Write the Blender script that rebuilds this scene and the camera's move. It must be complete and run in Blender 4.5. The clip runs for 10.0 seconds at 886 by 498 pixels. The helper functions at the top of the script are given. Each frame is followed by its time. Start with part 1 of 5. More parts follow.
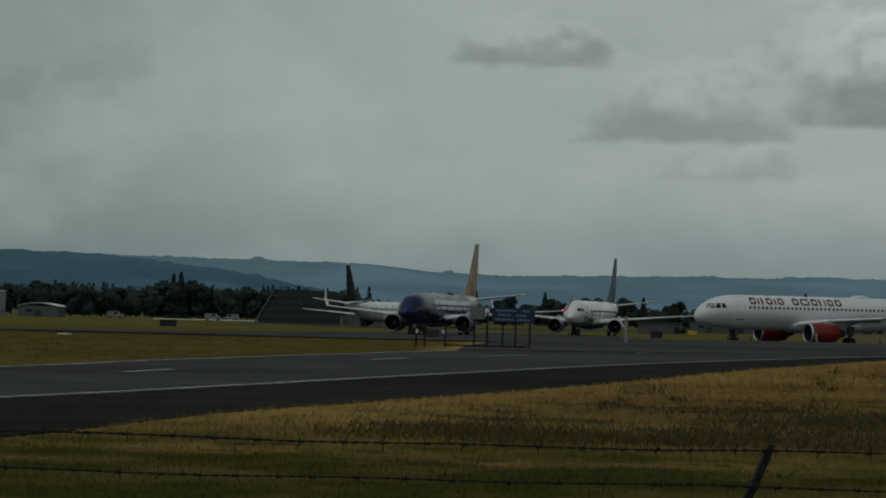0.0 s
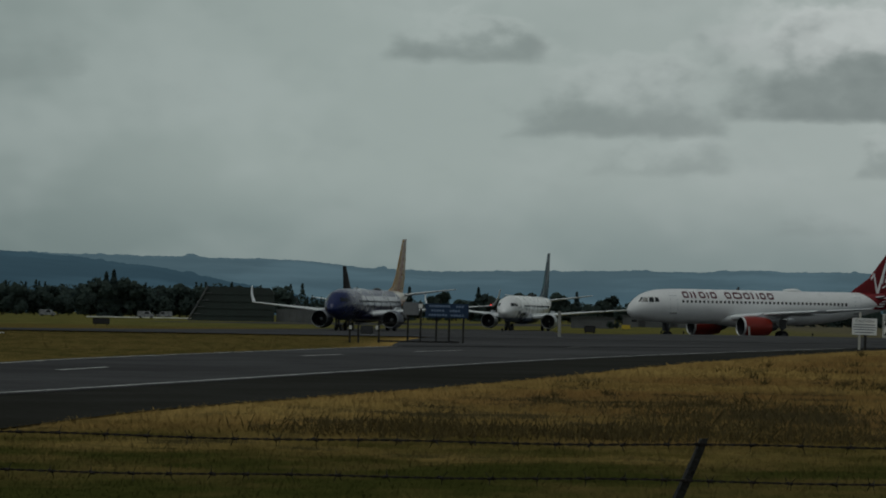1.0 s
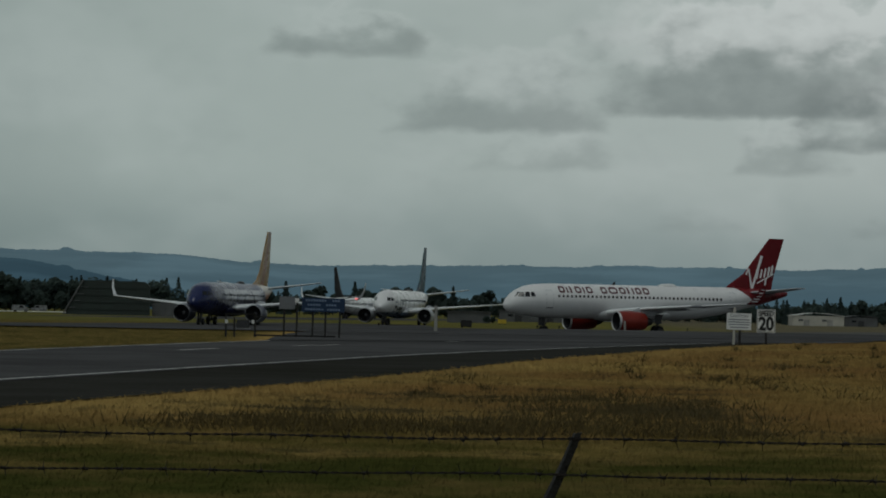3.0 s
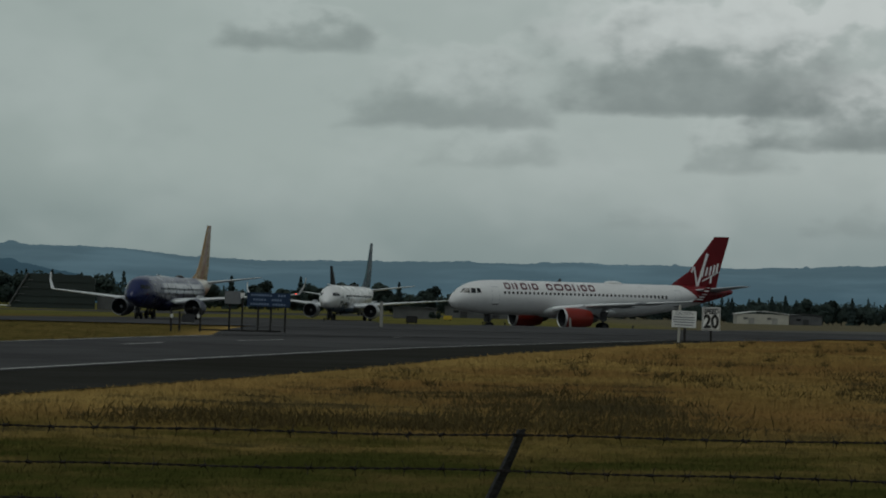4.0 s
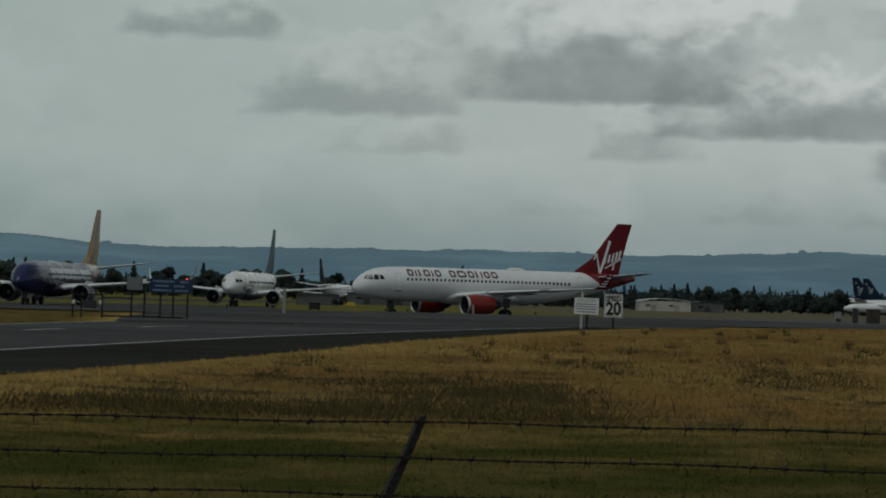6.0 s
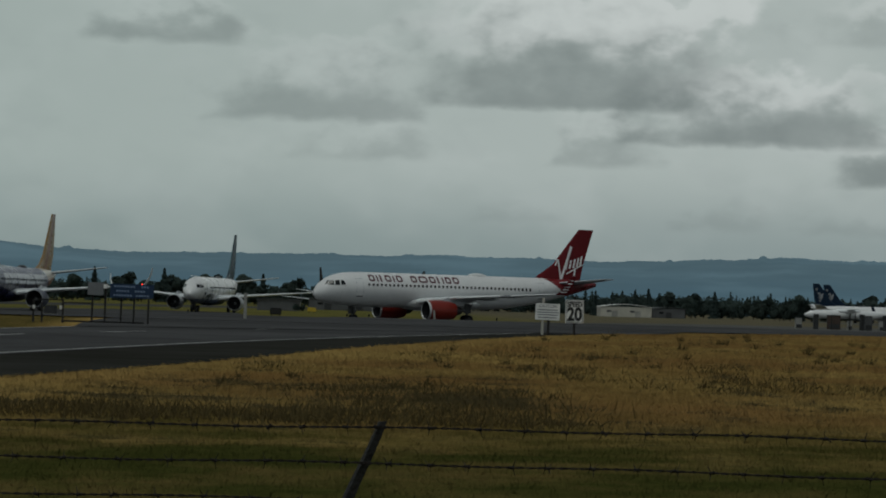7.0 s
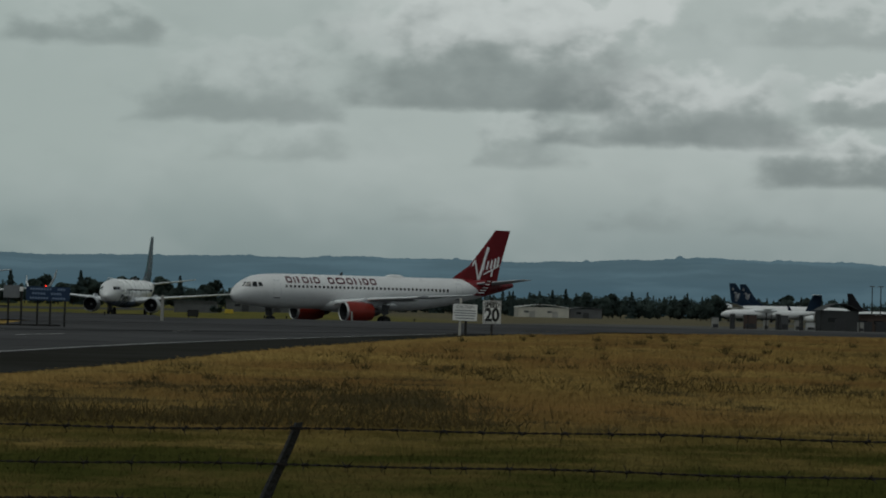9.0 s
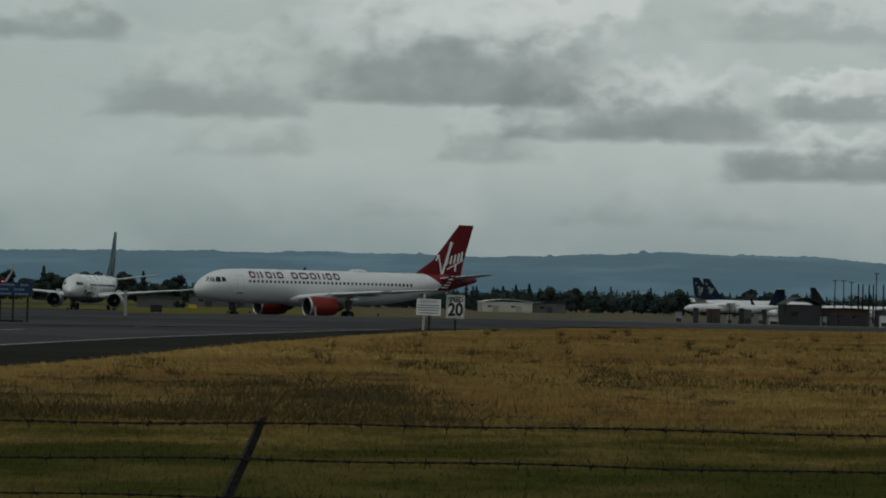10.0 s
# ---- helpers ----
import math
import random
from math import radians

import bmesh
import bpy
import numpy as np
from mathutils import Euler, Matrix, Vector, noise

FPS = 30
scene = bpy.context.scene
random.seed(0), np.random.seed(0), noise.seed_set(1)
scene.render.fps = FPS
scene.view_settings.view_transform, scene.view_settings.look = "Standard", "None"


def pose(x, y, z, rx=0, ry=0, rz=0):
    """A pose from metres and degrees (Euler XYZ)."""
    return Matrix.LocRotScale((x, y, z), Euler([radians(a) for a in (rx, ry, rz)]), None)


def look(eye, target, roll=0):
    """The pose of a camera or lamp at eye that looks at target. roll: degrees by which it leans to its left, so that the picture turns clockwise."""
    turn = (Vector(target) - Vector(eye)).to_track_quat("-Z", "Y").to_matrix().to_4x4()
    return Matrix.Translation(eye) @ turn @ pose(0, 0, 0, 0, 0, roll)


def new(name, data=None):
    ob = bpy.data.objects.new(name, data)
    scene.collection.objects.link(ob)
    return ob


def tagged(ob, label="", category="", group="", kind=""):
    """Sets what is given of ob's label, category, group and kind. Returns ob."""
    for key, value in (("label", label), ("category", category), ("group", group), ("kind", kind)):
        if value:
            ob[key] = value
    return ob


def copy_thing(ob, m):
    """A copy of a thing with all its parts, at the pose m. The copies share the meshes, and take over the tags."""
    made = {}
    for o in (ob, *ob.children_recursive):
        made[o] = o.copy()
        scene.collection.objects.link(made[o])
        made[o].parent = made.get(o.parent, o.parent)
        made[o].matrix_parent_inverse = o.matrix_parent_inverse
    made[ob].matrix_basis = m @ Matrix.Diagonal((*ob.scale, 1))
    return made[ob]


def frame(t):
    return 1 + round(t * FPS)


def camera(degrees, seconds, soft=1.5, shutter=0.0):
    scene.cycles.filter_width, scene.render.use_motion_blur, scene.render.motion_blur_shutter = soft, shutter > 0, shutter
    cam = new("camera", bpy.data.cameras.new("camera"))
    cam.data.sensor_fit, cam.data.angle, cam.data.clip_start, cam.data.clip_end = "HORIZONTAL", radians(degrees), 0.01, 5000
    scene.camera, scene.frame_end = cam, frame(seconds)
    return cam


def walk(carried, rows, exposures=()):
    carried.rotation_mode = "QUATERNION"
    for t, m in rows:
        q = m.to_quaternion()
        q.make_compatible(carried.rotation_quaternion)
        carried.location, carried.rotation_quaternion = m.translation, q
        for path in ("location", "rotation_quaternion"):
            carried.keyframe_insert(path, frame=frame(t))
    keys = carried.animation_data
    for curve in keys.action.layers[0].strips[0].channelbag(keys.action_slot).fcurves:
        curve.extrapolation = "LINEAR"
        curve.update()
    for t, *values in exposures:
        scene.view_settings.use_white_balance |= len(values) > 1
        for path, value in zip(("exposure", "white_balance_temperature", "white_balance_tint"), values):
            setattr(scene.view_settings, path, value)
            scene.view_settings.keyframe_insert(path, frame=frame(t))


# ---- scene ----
# ---- camera ----
cam = camera(17.0, 10.0, soft=1.9)
EYE = 2.15
TURNS = [
    (0.0, 5.282, 1.343, -1.364, -0.0103, -0.0004),
    (0.5, 4.640, 1.271, -1.362, -0.0093, -0.0001),
    (1.0, 3.998, 1.286, -0.960, -0.0083, 0.0006),
    (1.5, 3.430, 1.290, -1.098, -0.0073, 0.0010),
    (2.0, 2.730, 1.247, -1.263, -0.0061, 0.0009),
    (2.5, 2.145, 1.238, -1.060, -0.0048, 0.0009),
    (4.0, 0.561, 1.162, -1.443, -0.0025, 0.0001),
    (4.5, 0.073, 1.132, -1.462, -0.0018, -0.0002),
    (5.0, -0.302, 1.043, -1.298, -0.0007, -0.0003),
    (5.5, -0.799, 0.959, -1.172, 0.0008, 0.0001),
    (6.0, -1.314, 0.952, -1.554, 0.0018, 0.0008),
    (7.5, -2.384, 1.142, -1.456, 0.0064, 0.0002),
    (8.0, -2.764, 1.158, -1.342, 0.0077, 0.0004),
    (8.5, -3.249, 1.144, -1.183, 0.0086, 0.0001),
    (9.0, -3.657, 1.141, -1.371, 0.0088, -0.0008),
    (9.5, -4.030, 1.100, -1.449, 0.0087, -0.0017),
    (10.0, -4.361, 1.056, -1.264, 0.0088, -0.0019),
]
walk(cam, [(t, pose(x, 0, EYE + z, 90 + pitch, roll, yaw)) for t, yaw, pitch, roll, x, z in TURNS],
     [(0.0, -0.35), (6.0, -0.18), (8.0, -0.19), (9.5, -0.18), (10.0, -0.13)])

# ---- world, sun ----
world = bpy.data.worlds.new("overcast")
scene.world = world
world.use_nodes = True
wn, wl = world.node_tree.nodes, world.node_tree.links
wsky = wn.new("ShaderNodeTexSky")
wsky.sky_type, wsky.sun_disc = "NISHITA", False
wsky.sun_elevation, wsky.sun_rotation = radians(68), radians(205)
wveil = wn.new("ShaderNodeHueSaturation")
wveil.inputs["Saturation"].default_value = 0.3
wl.new(wsky.outputs[0], wveil.inputs["Color"])
wtint = wn.new("ShaderNodeMix")
wtint.data_type, wtint.blend_type = "RGBA", "MULTIPLY"
wtint.inputs[0].default_value, wtint.inputs[7].default_value = 1.0, (0.92, 1.0, 0.96, 1)
wl.new(wveil.outputs[0], wtint.inputs[6])
wl.new(wtint.outputs[2], wn["Background"].inputs[0])
wn["Background"].inputs[1].default_value = 0.06
sun = new("sun", bpy.data.lights.new("sun", "SUN"))
sun.data.energy, sun.data.angle, sun.data.color = 0.75, radians(30), (0.95, 1.0, 0.93)
sun.matrix_world = look((0, 0, 0), (0.16, 0.34, -0.93))


# ---- material helpers ----
class Net:
    """A node material under construction."""

    def __init__(self, name):
        self.mat = bpy.data.materials.new(name)
        self.mat.use_nodes = True
        self.t = self.mat.node_tree
        self.n, self.l = self.t.nodes, self.t.links
        self.bsdf = self.n["Principled BSDF"]

    def put(self, sock, v):
        if isinstance(v, bpy.types.NodeSocket):
            self.l.new(v, sock)
        else:
            sock.default_value = v

    def math(self, op, a, b=0.0, c=0.0):
        nd = self.n.new("ShaderNodeMath")
        nd.operation = op
        for s, v in zip(nd.inputs, (a, b, c)):
            self.put(s, v)
        return nd.outputs[0]

    def mix(self, f, a, b):
        nd = self.n.new("ShaderNodeMix")
        nd.data_type = "RGBA"
        for s, v in ((nd.inputs[0], f), (nd.inputs[6], a), (nd.inputs[7], b)):
            self.put(s, (*v, 1) if isinstance(v, tuple) and len(v) == 3 else v)
        return nd.outputs[2]

    def step(self, v, a, b, to0=0.0, to1=1.0):
        nd = self.n.new("ShaderNodeMapRange")
        nd.interpolation_type = "SMOOTHSTEP"
        for s, x in zip(nd.inputs, (v, a, b, to0, to1)):
            self.put(s, x)
        return nd.outputs[0]

    def coord(self, kind="Object", scale=(1, 1, 1)):
        nd = self.n.new("ShaderNodeTexCoord")
        mp = self.n.new("ShaderNodeMapping")
        mp.inputs[3].default_value = scale
        self.l.new(nd.outputs[kind], mp.inputs[0])
        return mp.outputs[0]

    def place(self):
        return self.n.new("ShaderNodeNewGeometry").outputs["Position"]

    def split(self, v):
        nd = self.n.new("ShaderNodeSeparateXYZ")
        self.l.new(v, nd.inputs[0])
        return nd.outputs

    def join(self, x, y, z):
        nd = self.n.new("ShaderNodeCombineXYZ")
        for s, v in zip(nd.inputs, (x, y, z)):
            self.put(s, v)
        return nd.outputs[0]

    def noise(self, vec, scale, detail=3.0, rough=0.55):
        nd = self.n.new("ShaderNodeTexNoise")
        self.l.new(vec, nd.inputs["Vector"])
        nd.inputs["Scale"].default_value, nd.inputs["Detail"].default_value, nd.inputs["Roughness"].default_value = scale, detail, rough
        return nd.outputs[0]

    def bump(self, h, strength=0.3, dist=0.02):
        nd = self.n.new("ShaderNodeBump")
        nd.inputs["Strength"].default_value, nd.inputs["Distance"].default_value = strength, dist
        self.l.new(h, nd.inputs["Height"])
        self.l.new(nd.outputs[0], self.bsdf.inputs["Normal"])

    def done(self, colour, rough=0.6, metal=0.0):
        self.put(self.bsdf.inputs["Base Color"], (*colour, 1) if isinstance(colour, tuple) and len(colour) == 3 else colour)
        self.put(self.bsdf.inputs["Roughness"], rough)
        self.put(self.bsdf.inputs["Metallic"], metal)
        return self.mat


def thin(k, colour, through_share):
    """Dull leaf or blade: part of the light is scattered back, part through."""
    d, t, m = k.n.new("ShaderNodeBsdfDiffuse"), k.n.new("ShaderNodeBsdfTranslucent"), k.n.new("ShaderNodeMixShader")
    k.l.new(colour, d.inputs[0])
    k.l.new(colour, t.inputs[0])
    m.inputs[0].default_value = through_share
    k.l.new(d.outputs[0], m.inputs[1])
    k.l.new(t.outputs[0], m.inputs[2])
    k.l.new(m.outputs[0], k.n["Material Output"].inputs[0])
    return k.mat


def worn(name, colour, rough=0.5, metal=0.0, scale=1.5, amount=0.25, grain=25.0, relief=0.0, gloss=0.35):
    """A surface of one colour with stains at a large scale and grain at a small one."""
    k = Net(name)
    co = k.coord()
    big, small = k.noise(co, scale, 4), k.noise(co, grain, 2)
    f = k.math("ADD", k.math("MULTIPLY", big, 0.7), k.math("MULTIPLY", small, 0.3))
    dark = tuple(c * (1 - amount) for c in colour)
    light = tuple(min(1, c * (1 + amount * 0.5)) for c in colour)
    k.bsdf.inputs["Specular IOR Level"].default_value = gloss
    if relief:
        k.bump(small, relief, 0.02)
    return k.done(k.mix(k.step(f, 0.3, 0.7), dark, light), k.step(big, 0.3, 0.7, rough * 0.85, min(1, rough * 1.15)), metal)


white_paint = worn("white_paint", (0.78, 0.79, 0.79), 0.35, 0, 0.5, 0.08, 6)
dirty_white = worn("dirty_white", (0.66, 0.67, 0.66), 0.5, 0, 0.6, 0.18, 5)
grey_paint = worn("grey_paint", (0.42, 0.44, 0.46), 0.4, 0, 0.6, 0.15, 8)
red_paint = worn("red_paint", (0.2, 0.02, 0.012), 0.35, 0, 0.7, 0.15, 8)
deep_red_paint = worn("deep_red_paint", (0.15, 0.01, 0.014), 0.4, 0, 0.7, 0.15, 8, 0, 0.2)
word_paint = worn("word_paint", (0.085, 0.02, 0.028), 0.45, 0, 1, 0.1, 9)
black_rubber = worn("black_rubber", (0.018, 0.018, 0.018), 0.85, 0, 3, 0.3, 30)
dark_metal = worn("dark_metal", (0.06, 0.06, 0.062), 0.5, 0.7, 3, 0.3, 30)
bare_metal = worn("bare_metal", (0.5, 0.51, 0.51), 0.4, 0.35, 1.5, 0.2, 20)
dull_metal = worn("dull_metal", (0.26, 0.27, 0.28), 0.45, 0.2, 1.5, 0.2, 20)
intake_dark = worn("intake_dark", (0.03, 0.031, 0.033), 0.7, 0, 3, 0.3, 30, 0, 0.1)
dark_glass = worn("dark_glass", (0.012, 0.014, 0.016), 0.12, 0, 2, 0.2, 10)
navy_paint = worn("navy_paint", (0.008, 0.02, 0.04), 0.5, 0, 0.8, 0.2, 9, 0, 0.1)
black_paint = worn("black_paint", (0.012, 0.012, 0.014), 0.5, 0, 0.8, 0.2, 9, 0, 0.1)
sign_blue = worn("sign_blue", (0.009, 0.029, 0.072), 0.5, 0, 2, 0.2, 18)
sign_white = worn("sign_white", (0.75, 0.75, 0.73), 0.55, 0, 3, 0.12, 25)
sign_grey = worn("sign_grey", (0.16, 0.17, 0.18), 0.6, 0, 3, 0.2, 25)
print_black = worn("print_black", (0.015, 0.015, 0.015), 0.6, 0, 5, 0.2, 30)
pale_blue = worn("pale_blue", (0.16, 0.22, 0.32), 0.6, 0, 5, 0.2, 30)
post_steel = worn("post_steel", (0.032, 0.031, 0.029), 0.6, 0.6, 6, 0.4, 60, 0.3)
rusty_wire = worn("rusty_wire", (0.015, 0.011, 0.009), 0.85, 0.0, 20, 0.4, 120, 0.4)
arm_steel = worn("arm_steel", (0.034, 0.032, 0.03), 0.7, 0.1, 14, 0.6, 90, 0.4, 0.3)
old_wood = worn("old_wood", (0.04, 0.037, 0.034), 0.9, 0, 8, 0.5, 80, 0.6, 0.1)
line_white = worn("line_white", (0.4, 0.4, 0.38), 0.75, 0, 1.2, 0.4, 12)
roof_white = worn("roof_white", (0.74, 0.75, 0.72), 0.6, 0, 0.3, 0.2, 3)
wall_cream = worn("wall_cream", (0.46, 0.44, 0.38), 0.8, 0, 0.4, 0.2, 4)
wall_beige = worn("wall_beige", (0.3, 0.295, 0.27), 0.8, 0, 0.4, 0.25, 4)
shed_dark = worn("shed_dark", (0.04, 0.042, 0.042), 0.85, 0, 0.5, 0.3, 4)
navy_cowl = worn("navy_cowl", (0.07, 0.078, 0.11), 0.45, 0, 0.6, 0.15, 8)
patch_grey = worn("patch_grey", (0.2, 0.21, 0.22), 0.6, 0, 1.2, 0.6, 5)
wall_brown = worn("wall_brown", (0.075, 0.05, 0.04), 0.85, 0, 0.5, 0.3, 4)
wall_grey = worn("wall_grey", (0.1, 0.103, 0.105), 0.8, 0, 0.4, 0.3, 4)
mesh_green = worn("mesh_green", (0.03, 0.04, 0.036), 0.8, 0, 0.3, 0.35, 4)
bark = worn("bark", (0.05, 0.04, 0.03), 0.9, 0, 2, 0.4, 15)
yellow_paint = worn("yellow_paint", (0.5, 0.36, 0.03), 0.6, 0, 2, 0.2, 15)


def glow_mat(name, colour, strength):
    k = Net(name)
    k.put(k.bsdf.inputs["Emission Color"], (*colour, 1))
    k.bsdf.inputs["Emission Strength"].default_value = strength
    return k.done(colour, 0.4)


red_lamp = glow_mat("red_lamp", (1.0, 0.04, 0.02), 2.0)


def asphalt_mat(name, tone, warm=0.0):
    k = Net(name)
    p = k.place()
    big, mid, fine = k.noise(p, 0.05, 4), k.noise(p, 0.6, 4), k.noise(p, 18, 2)
    f = k.math("ADD", k.math("MULTIPLY", big, 0.5), k.math("ADD", k.math("MULTIPLY", mid, 0.3), k.math("MULTIPLY", fine, 0.2)))
    k.bump(fine, 0.3, 0.01)
    k.bsdf.inputs["Specular IOR Level"].default_value = 0.0
    a = (tone * 0.7, tone * 0.7, tone * (0.71 - warm))
    b = (tone * 1.3, tone * 1.3, tone * (1.32 - warm))
    return k.done(k.mix(k.step(f, 0.35, 0.65), a, b), 0.85)


road_asphalt = asphalt_mat("road_asphalt", 0.069)
taxiway_asphalt = asphalt_mat("taxiway_asphalt", 0.066)
apron_concrete = asphalt_mat("apron_concrete", 0.1, 0.08)
shoulder_asphalt = asphalt_mat("shoulder_asphalt", 0.031, 0.14)


def field_colour(k, p):
    """Dry summer grass with green and weedy patches, by place."""
    x, y, z = k.split(p)
    p = k.join(x, y, 0.0)
    big, mid, fine = k.noise(p, 0.11, 4), k.noise(p, 0.5, 4), k.noise(p, 3.5, 3)
    clump = k.noise(p, 1.4, 3)
    gold = k.mix(k.step(k.math("ADD", k.math("MULTIPLY", mid, 0.55), k.math("MULTIPLY", clump, 0.45)), 0.4, 0.62), (0.185, 0.12, 0.04), (0.42, 0.285, 0.093))
    rust = k.mix(k.step(big, 0.43, 0.57, 0.0, 0.85), gold, (0.225, 0.13, 0.046))
    band = k.math("MULTIPLY", k.step(y, 21.0, 27.0), k.step(y, 48.0, 34.0))
    wn = k.math("ADD", k.math("MULTIPLY", mid, 0.35), k.math("ADD", k.math("MULTIPLY", clump, 0.4), k.math("MULTIPLY", k.math("ADD", fine, 0.5), 0.1)))
    thicket = 0.0
    for cx, cy, rx, ry, amount in ((-0.5, 28.0, 2.6, 7.0, 1.0), (1.6, 27.5, 0.9, 3.0, 1.0), (1.9, 35.6, 0.7, 2.6, 1.2), (14.6, 69.0, 2.2, 6.0, 0.9), (5.1, 54.5, 0.9, 4.0, 0.8), (-0.9, 40.0, 0.8, 4.0, 0.7), (9.5, 62.0, 1.4, 3.0, 0.6), (5.0, 33.0, 1.0, 2.0, 0.5), (0.5, 21.5, 6.0, 2.5, 0.6)):
        ex, ey = k.math("DIVIDE", k.math("SUBTRACT", x, cx), rx), k.math("DIVIDE", k.math("SUBTRACT", y, cy), ry)
        thicket = k.math("ADD", thicket, k.step(k.math("ADD", k.math("MULTIPLY", ex, ex), k.math("MULTIPLY", ey, ey)), 1.3, 0.2, 0.0, amount))
    wn = k.math("ADD", wn, k.math("ADD", k.math("MULTIPLY", band, 0.02), k.math("MULTIPLY", thicket, 0.04)))
    weeds = k.mix(k.step(wn, 0.49, 0.585), rust, (0.066, 0.052, 0.026))
    # drier pale grass along the verge of the road
    off = k.math("SUBTRACT", x, k.math("ADD", -4.4, k.math("MULTIPLY", k.math("SUBTRACT", y, 26.4), 0.163)))
    verge = k.math("MULTIPLY", k.step(k.math("ADD", off, k.math("MULTIPLY", k.math("SUBTRACT", clump, 0.5), 3.0)), 2.4, 0.2, 0.0, 0.6), k.step(y, 20.0, 27.0))
    weeds = k.mix(verge, weeds, (0.37, 0.25, 0.085))
    near = k.math("ADD", y, k.math("MULTIPLY", k.math("SUBTRACT", mid, 0.5), 16.0))
    patch = k.mix(k.step(k.math("ADD", k.math("MULTIPLY", mid, 0.6), k.math("MULTIPLY", clump, 0.4)), 0.44, 0.58), (0.04, 0.044, 0.011), (0.105, 0.08, 0.027))
    green = k.mix(k.step(near, 27.0, 16.0), weeds, k.mix(k.step(fine, 0.35, 0.8), patch, (0.064, 0.064, 0.017)))
    # far grass greys towards the right: haze over the apron painted in
    far = k.mix(k.step(y, 330.0, 420.0), green, k.mix(k.step(big, 0.4, 0.6), k.mix(k.step(x, 15.0, 45.0), (0.084, 0.086, 0.027), (0.1, 0.09, 0.06)), k.mix(k.step(x, 15.0, 45.0), (0.15, 0.13, 0.042), (0.14, 0.12, 0.076))))
    west = k.math("MULTIPLY", k.step(k.math("ADD", x, k.math("MULTIPLY", y, 0.06)), -2.0, -4.0), k.step(y, 42.0, 46.0))
    olive = k.mix(k.step(clump, 0.4, 0.62), k.mix(k.step(big, 0.42, 0.6), (0.06, 0.056, 0.018), (0.1, 0.08, 0.026)), (0.15, 0.108, 0.037))
    far = k.mix(k.math("MULTIPLY", west, k.step(y, 440.0, 390.0)), far, olive)
    return far, fine


def field_mat():
    k = Net("dry_field")
    c, fine = field_colour(k, k.place())
    k.bump(fine, 0.5, 0.08)
    k.bsdf.inputs["Specular IOR Level"].default_value = 0.0
    return k.done(c, 0.95)


def blade_mat():
    k = Net("dry_grass_blades")
    c, fine = field_colour(k, k.place())
    r = k.n.new("ShaderNodeNewGeometry").outputs["Random Per Island"]
    hsv = k.n.new("ShaderNodeHueSaturation")
    k.put(hsv.inputs["Value"], k.step(r, 0.0, 1.0, 1.1, 1.28))
    k.put(hsv.inputs["Color"], c)
    return thin(k, hsv.outputs[0], 0.12)


dry_field, dry_blades = field_mat(), blade_mat()


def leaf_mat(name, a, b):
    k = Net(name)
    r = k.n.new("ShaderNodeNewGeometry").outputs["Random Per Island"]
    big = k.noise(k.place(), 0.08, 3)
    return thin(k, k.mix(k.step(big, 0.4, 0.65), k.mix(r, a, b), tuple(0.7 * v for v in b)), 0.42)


# Far foliage lifted to blue-grey: distance haze put into the leaf colour.
hazed_conifer_leaf = leaf_mat("hazed_conifer_leaf", (0.056, 0.08, 0.076), (0.074, 0.102, 0.094))
hazed_broad_leaf = leaf_mat("hazed_broad_leaf", (0.058, 0.082, 0.076), (0.078, 0.106, 0.092))


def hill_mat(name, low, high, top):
    """Wooded ridge kilometres off, its blue air haze painted as glowing colour."""
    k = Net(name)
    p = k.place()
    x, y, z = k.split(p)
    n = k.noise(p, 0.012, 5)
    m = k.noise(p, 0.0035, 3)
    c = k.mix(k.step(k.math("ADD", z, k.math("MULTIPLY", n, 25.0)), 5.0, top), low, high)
    # pale mist patches, painted into the glow by noise
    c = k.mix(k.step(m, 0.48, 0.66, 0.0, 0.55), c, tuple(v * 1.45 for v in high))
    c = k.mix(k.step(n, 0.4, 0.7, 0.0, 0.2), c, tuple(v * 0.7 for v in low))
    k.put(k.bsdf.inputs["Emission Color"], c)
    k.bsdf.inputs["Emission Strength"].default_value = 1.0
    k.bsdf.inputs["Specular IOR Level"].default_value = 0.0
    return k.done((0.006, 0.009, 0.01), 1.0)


hill_far_haze = hill_mat("hill_far_haze", (0.056, 0.107, 0.141), (0.071, 0.119, 0.143), 80.0)
hill_near_haze = hill_mat("hill_near_haze", (0.024, 0.052, 0.074), (0.034, 0.068, 0.09), 75.0)


